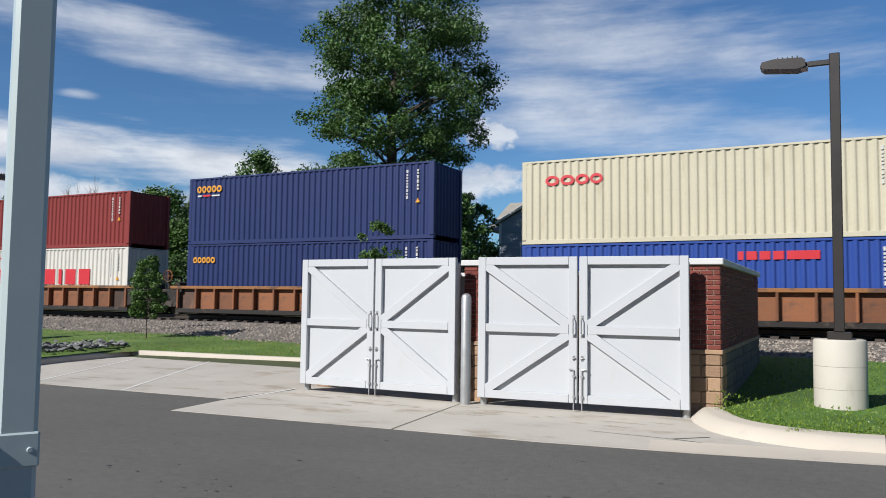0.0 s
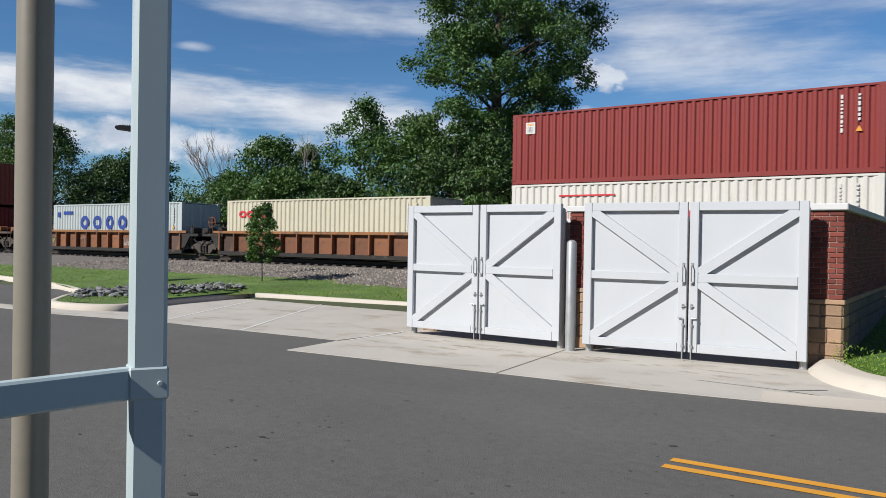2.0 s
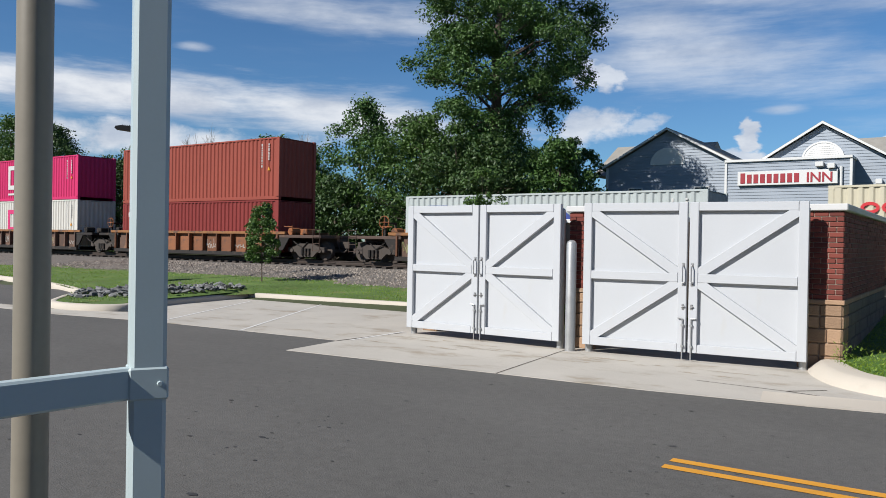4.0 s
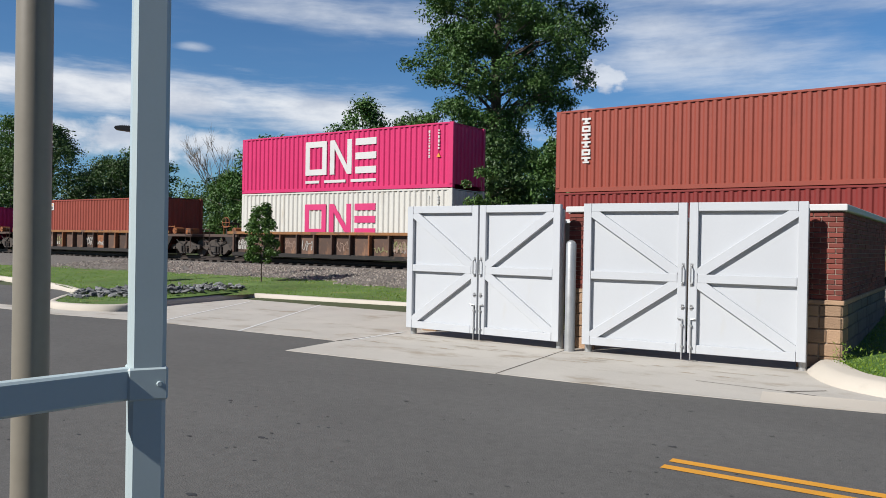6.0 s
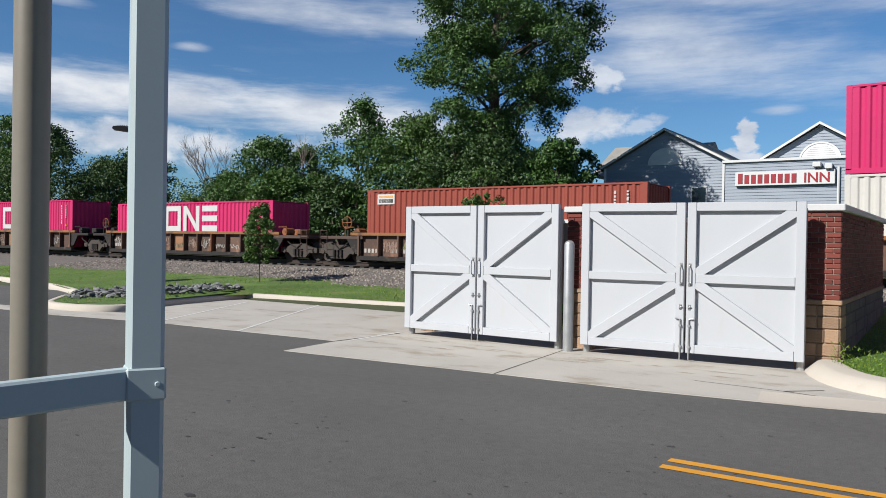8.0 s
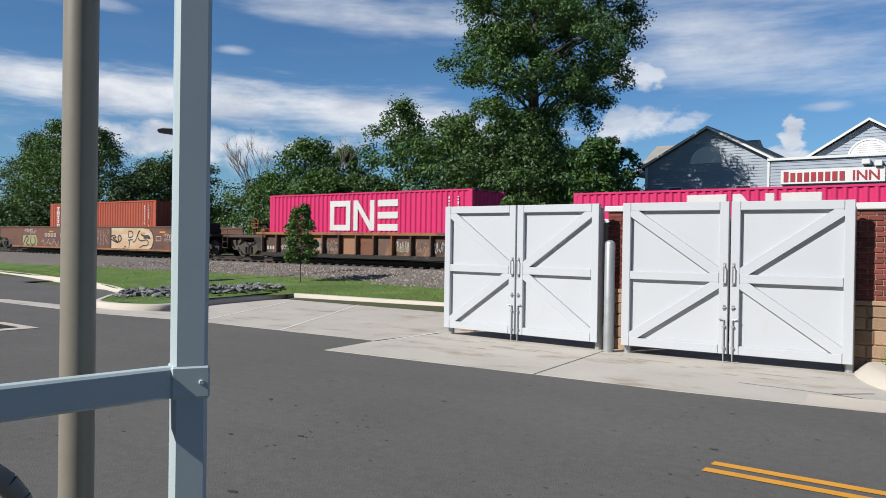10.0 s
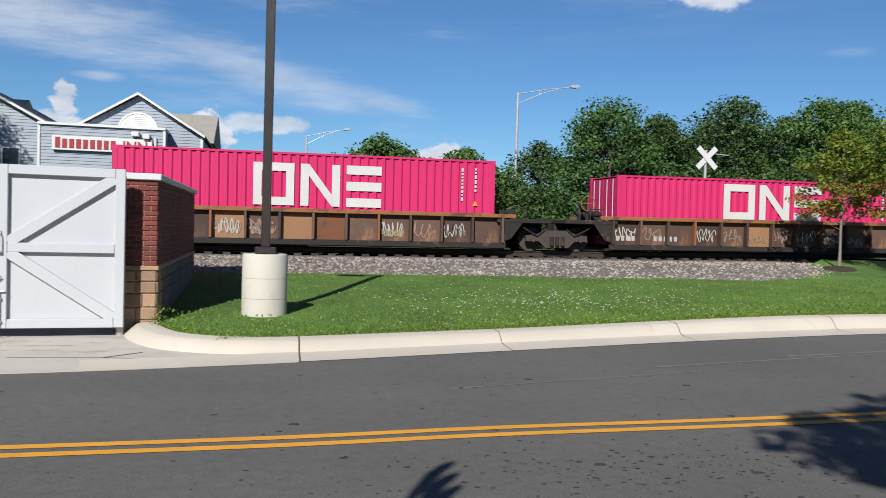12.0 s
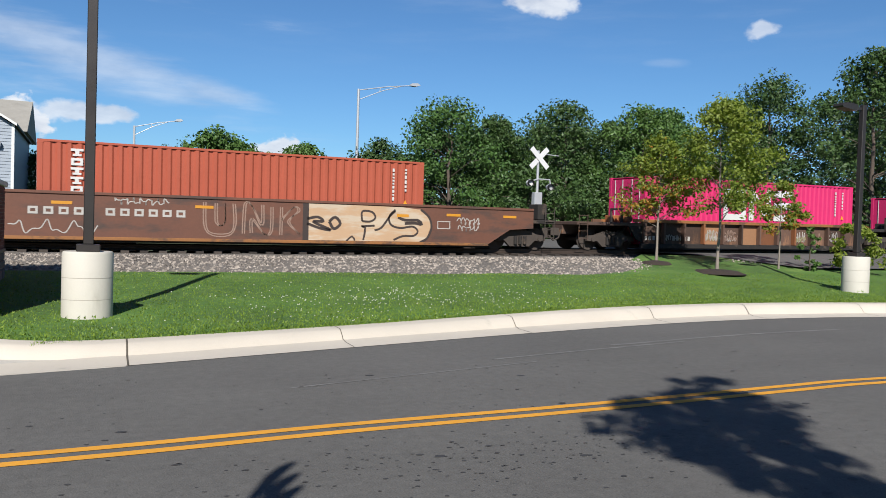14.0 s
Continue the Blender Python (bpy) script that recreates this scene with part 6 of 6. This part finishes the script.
def gable_wing(parent, x0, x1, y, depth, z_eave, z_peak, vent_z):
    mid = (x0 + x1) / 2
    out = [(x0, 0.2), (x1, 0.2), (x1, z_eave), (mid, z_peak), (x0, z_eave)]
    part("wall", Shape().prism(out, y + 0.06, y + depth), SIDING, parent)
    s = Shape()
    lap_siding(s, out, y)
    part("siding", s, SIDING, parent, "blue-grey lapped siding")
    s = Shape()
    for sx, xe in ((-1, x0), (1, x1)):
        a, b = Vector((mid, 0, z_peak + 0.12)), Vector((xe + sx * 0.25, 0, z_eave - 0.05))
        up = Vector((0, 0, 0.13))
        s.add([(p.x, yy, p.z) for yy in (y - 0.45, y + depth) for p in (a, b, b + up, a + up)], ((0, 1, 2, 3), (7, 6, 5, 4), (0, 4, 5, 1), (3, 2, 6, 7), (1, 5, 6, 2), (0, 3, 7, 4)))
    part("roof", s, SHINGLE, parent, "grey shingled gable roof")
    s = Shape()
    for sx, xe in ((-1, x0), (1, x1)):
        a, b = Vector((mid, 0, z_peak + 0.12)), Vector((xe + sx * 0.25, 0, z_eave - 0.05))
        dn, up = Vector((0, 0, -0.07)), Vector((0, 0, 0.10))
        s.add([(p.x, yy, p.z) for yy in (y - 0.50, y - 0.46) for p in (a + dn, b + dn, b + up, a + up)], ((0, 1, 2, 3), (7, 6, 5, 4), (0, 4, 5, 1), (3, 2, 6, 7), (1, 5, 6, 2), (0, 3, 7, 4)))
    for xe in (x0, x1):
        s.box(xe - 0.09, xe + 0.09, y - 0.09, y + 0.05, 0.2, z_eave)
    part("trim_board", s, TRIM, parent, "white trim boards")
    # half-round louvred vent
    v = Shape()
    r = 1.25
    arc = [(mid + r * math.cos(a), vent_z + r * 0.95 * math.sin(a)) for a in np.linspace(0, math.pi, 20)]
    v.prism(arc, y - 0.09, y - 0.03)
    vent = part("gable_vent", v, TRIM, parent, "white half-round louvre")
    s = Shape()
    for k in range(7):
        z = vent_z + 0.12 + k * 0.14
        w = math.sqrt(max(0.01, (r * 0.9) ** 2 - ((z - vent_z) / 0.95) ** 2))
        s.box(mid - w + 0.05, mid + w - 0.05, y - 0.115, y - 0.085, z - 0.035, z + 0.03)
    part("louvre_slat", s, SIDING if z_peak < 0 else TRIM, vent)
    s = Shape()
    for k in range(22):
        a0, a1 = math.pi * k / 22, math.pi * (k + 1) / 22
        for ra, rb in ((r, r + 0.12),):
            s.add([(mid + q * math.cos(a), y - 0.13, vent_z + q * 0.95 * math.sin(a)) for a in (a0, a1) for q in (ra, rb)] + [(mid + q * math.cos(a), y - 0.03, vent_z + q * 0.95 * math.sin(a)) for a in (a0, a1) for q in (ra, rb)],
                  ((0, 1, 3, 2), (4, 6, 7, 5), (1, 5, 7, 3), (0, 2, 6, 4)))
    part("vent_casing", s, TRIM, vent)


def build_inn():
    inn = thing("inn", "two-gabled inn with blue-grey lapped siding and white trim", "building")
    gable_wing(inn, -25.0, -15.1, 60, 16, 8.05, 10.75, 8.15)
    gable_wing(inn, -13.45, -4.65, 60, 16, 7.75, 10.45, 8.0)
    # cross roof behind the gables
    part("cross_roof", Shape().prism([(66, 8.0), (72, 11.3), (78, 8.0)], -29, -19.5, "x"), SHINGLE, inn, "grey shingled roof")
    part("cross_roof", Shape().prism([(66, 7.9), (72, 10.9), (78, 7.9)], -9.5, -4.2, "x"), SHINGLE, inn, "grey shingled roof")
    # flat-topped middle part that carries the sign
    part("entrance_block", Shape().box(-15.0, -7.0, 57.8, 60.02, 0.2, 7.85), SIDING, inn)
    s = Shape()
    lap_siding(s, [(-15.0, 0.2), (-7.0, 0.2), (-7.0, 7.85), (-15.0, 7.85)], 57.75)
    part("siding", s, SIDING, inn)
    s = Shape().box(-15.1, -6.9, 57.55, 60.0, 7.85, 8.02)
    for x in (-15.02, -6.98):
        s.box(x - 0.08, x + 0.08, 57.64, 57.76, 0.2, 7.85)
    part("trim_board", s, TRIM, inn)
    for x, z in ((-22.6, 5.6), (-17.4, 5.6), (-22.6, 2.4), (-17.4, 2.4), (-6.0, 2.6)):
        w = part("window", Shape().box(x - 0.6, x + 0.6, 59.93, 59.98, z - 0.8, z + 0.8), TRIM, inn)
        part("pane", Shape().box(x - 0.5, x + 0.5, 59.91, 59.935, z - 0.7, z + 0.7), GLASS_DARK, w)
    for b in ((-9.1, -8.6, 57.2, 57.7, 7.3, 7.62), (-8.35, -7.9, 57.2, 57.7, 7.15, 7.5), (-5.75, -5.35, 59.6, 59.92, 6.2, 6.55)):
        part("flood_light", Shape().cbox(*b, 0.03), TRIM, inn)
    part("drain_pipe", Shape().tube((-7.55, 57.6, 0.2), (-7.55, 57.6, 7.3), 0.09, 0.09, 8), TRIM, inn)
    part("plinth", Shape().box(-25.1, -4.9, 60.3, 75, -0.1, 0.25), CONCRETE, inn)
    sign = thing("sign", "white sign board with raised red letters on the inn", "sign")
    part("board", Shape().cbox(-14.15, -7.75, 57.45, 57.66, 6.15, 7.12, 0.02), TRIM, sign)
    word("INN", 0.92, SIGN_RED, sign, pose(-8.85, 57.44, 6.3, 90, 0, 0))
    x = -13.95
    for h in (0.72, 0.62, 0.62, 0.62, 0.62, 0.62, 0.62, 0.62, 0.62):
        s = Shape().box(x, x + 0.31, 57.42, 57.46, 6.3, 6.3 + h)
        part("letter_bar", s, SIGN_RED, sign)
        x += 0.44


def road_lamp(x, y, z, h, arm):
    lamp = thing("road_lamp", "tall bare aluminium road lamp with a truss arm", "street lamp", "lamps beyond the railway", pose(x, y, 0))
    part("pole", Shape().tube((0, 0, z), (0, 0, h), 0.16, 0.10, 10), POLE, lamp, smooth=True)
    s = Shape().run([(0, 0, h - 0.1), (arm * 0.5, 0, h + 0.45), (arm * 0.9, 0, h + 0.75)], 0.04).run([(0, 0, h - 0.9), (arm * 0.4, 0, h + 0.05), (arm * 0.72, 0, h + 0.6)], 0.032)
    s.tube((arm * 0.36, 0, h - 0.05), (arm * 0.36, 0, h + 0.32), 0.03, 0.03, 6)
    part("arm", s, POLE, lamp)
    part("lamp_head", Shape().prism([(arm * 0.86, h + 0.72), (arm * 0.9, h + 0.92), (arm * 1.0, h + 0.98), (arm * 1.05, h + 0.82), (arm * 0.98, h + 0.70)], -0.2, 0.2), POLE, lamp)


def build_far():
    road_lamp(20.2, 62, 0.2, 13.0, 5.2)
    road_lamp(3.9, 80, 0.2, 10.5, 4.2)
    road_lamp(-4.0, 84, 0.2, 7.2, 2.2)
    # crossing signal
    c = thing("crossing_signal", "white crossbuck railway signal on a steel mast", "railway signal", "", pose(18.6, 30.6, 0.5))
    part("mast", Shape().tube((0, 0, 0), (0, 0, 4.9), 0.07, 0.06, 10), POLE, c, smooth=True)
    for a in (45, -45):
        part("crossbuck_board", Shape().cbox(-0.62, 0.62, -0.015, 0.015, -0.115, 0.115, 0.004, pose(0, -0.09 - (0.035 if a > 0 else 0), 4.55, 0, a, 0)), CAP, c, "white reflective board")
    part("cross_arm", Shape().run([(-0.55, -0.08, 3.45), (0, -0.08, 3.6), (0.6, -0.08, 3.6), (0.66, -0.08, 3.3)], 0.03, 8), POLE, c)
    for x, z in ((-0.5, 3.4), (0.55, 3.25)):
        l = part("signal_light", Shape().tube((x, -0.2, z), (x, -0.02, z), 0.16, 0.12, 16), CAP if x < 0 else POLE, c)
        part("visor", Shape().tube((x, -0.36, z), (x, -0.2, z), 0.14, 0.15, 16, caps=False), BRONZE, l)
    part("bell_bracket", Shape().run([(0, 0, 4.72), (0.5, 0, 4.75), (1.1, 0, 4.72)], 0.022, 6), POLE, c)
    part("case", Shape().cbox(-0.2, 0.2, -0.15, 0.15, 2.4, 3.0, 0.02), POLE, c)
    # straw-coloured container standing beyond the track
    s = thing("storage_container", "straw-yellow corrugated storage container beyond the track", "container", "", pose(-4.3, 31.2, 0.34))
    part("body", container_mesh_side(12.0, 2.1, -1.2, 1), PAINT["yellow"], s)
    part("shell", Shape().box(-5.9, 5.9, -1.13, 1.2, 0.0, 2.05), PAINT["yellow"], s)
    part("top_rail", Shape().cbox(-6, 6, -1.22, 1.22, 2.03, 2.12, 0.01), PAINT["yellow"], s)
    part("bottom_rail", Shape().cbox(-6, 6, -1.215, -1.12, 0, 0.14, 0.01), PAINT["yellow"], s)
    # concrete drain inlet in the far lane
    d = thing("drain_inlet", "concrete framed storm drain in the asphalt", "drain")
    part("frame", Shape().cbox(-16.6, -15.1, 6.2, 7.2, -0.02, 0.012, 0.004), CURB, d)
    part("grate", Shape().box(-16.4, -15.4, 6.5, 6.95, 0.012, 0.02), UNDER, d)


def build_rocks():
    rng = np.random.default_rng(9)
    shapes = []
    for k in range(6):
        p = rng.normal(0, 1, (14, 3))
        p /= np.linalg.norm(p, axis=1)[:, None]
        p *= np.array([1, 0.8, 0.38]) * rng.uniform(0.75, 1.1, (14, 1))
        bm = bmesh.new()
        for q in p:
            bm.verts.new(q)
        bmesh.ops.convex_hull(bm, input=bm.verts)
        me = bpy.data.meshes.new("slate_rock")
        bm.to_mesh(me)
        bm.free()
        me.materials.append(SLATE)
        shapes.append(me)
    bed = tagged(new("rock_bed"), "bed of loose grey slate rocks in the planted island", "rocks")
    for i in range(520):
        k = rng.random()
        x, y = -20.6 + 2.6 * k + rng.normal(0, 0.8), 12.2 + 3.4 * k + rng.normal(0, 0.75)
        if y < left_front(x) + 0.3 or x > -18.05:
            continue
        ob = new("rock", shapes[i % 6])
        ob.parent = bed
        r = rng.uniform(0.06, 0.17)
        z0 = left_front(x)
        ob.matrix_basis = pose(x, y, 0.16 + 0.30 * ((y - z0) / (20.6 - z0)) ** 1.4 + 0.10 * rng.random(), rng.uniform(-25, 25), rng.uniform(-25, 25), rng.uniform(0, 360)) @ Matrix.Diagonal((r, r, r, 1))


def build_stains():
    rng = random.Random(6)
    s = Shape()
    for i in range(34):
        x = rng.uniform(-8.6, -2.2)
        y = 11.75 - abs(rng.gauss(0, 0.55)) - 0.15
        a, r = rng.uniform(0.10, 0.42), rng.uniform(0.02, 0.07)
        n = 14
        s.add([(x + a * rng.uniform(0.6, 1.15) * math.cos(2 * math.pi * k / n), y + r * rng.uniform(0.5, 1.2) * math.sin(2 * math.pi * k / n), 0.0075 + 0.00004 * i) for k in range(n)], [tuple(range(n))])
    solid("apron_stains", s, STAIN, "faint brown dirt stains on the concrete apron", "stains", kind="stuff")
    s = Shape()
    for i in range(900):
        x, y = rng.uniform(-9, 12), rng.uniform(3.2, 9.0)
        if i % 3 == 0:
            x, y = rng.gauss(3.2, 1.5), rng.gauss(5.2, 0.35)
        if y > curve_at(EDGE_XY, x) - 0.5:
            continue
        r = rng.uniform(0.004, 0.014) * (2.6 if rng.random() < 0.06 else 1)
        n = 9
        s.add([(x + r * rng.uniform(0.6, 1.3) * 1.5 * math.cos(2 * math.pi * k / n), y + r * rng.uniform(0.6, 1.2) * math.sin(2 * math.pi * k / n), 0.0035) for k in range(n)], [tuple(range(n))])
    solid("tar_spots", s, TAR, "dark tar and oil spots on the asphalt", "stains", kind="stuff")


# unseen wall added behind the camera, blocks sky light from that side
solid("wall_behind", Shape().box(-34, 30, -14.6, -14.0, -0.1, 9.6), SKY_BLOCKER, "plain brown wall added unseen behind the camera to block sky light", "wall", kind="structure")
build_enclosure()
lot_lamp(pose(0.02, 13.15, 0.16), "dark bronze square-pole lamp on a round concrete base in the lawn")
lot_lamp(pose(20.2, 15.5, 0.26), "dark bronze square-pole lamp on concrete base at the lawn's end")
lot_lamp(pose(-23.88, 16.53, 0.22, 0, 0, 50), "dark bronze square-pole lamp on concrete base in the verge")
build_inn()
build_far()
build_trees()
build_railing()
build_rocks()
build_stains()
build_grass()
build_walls()
motions()
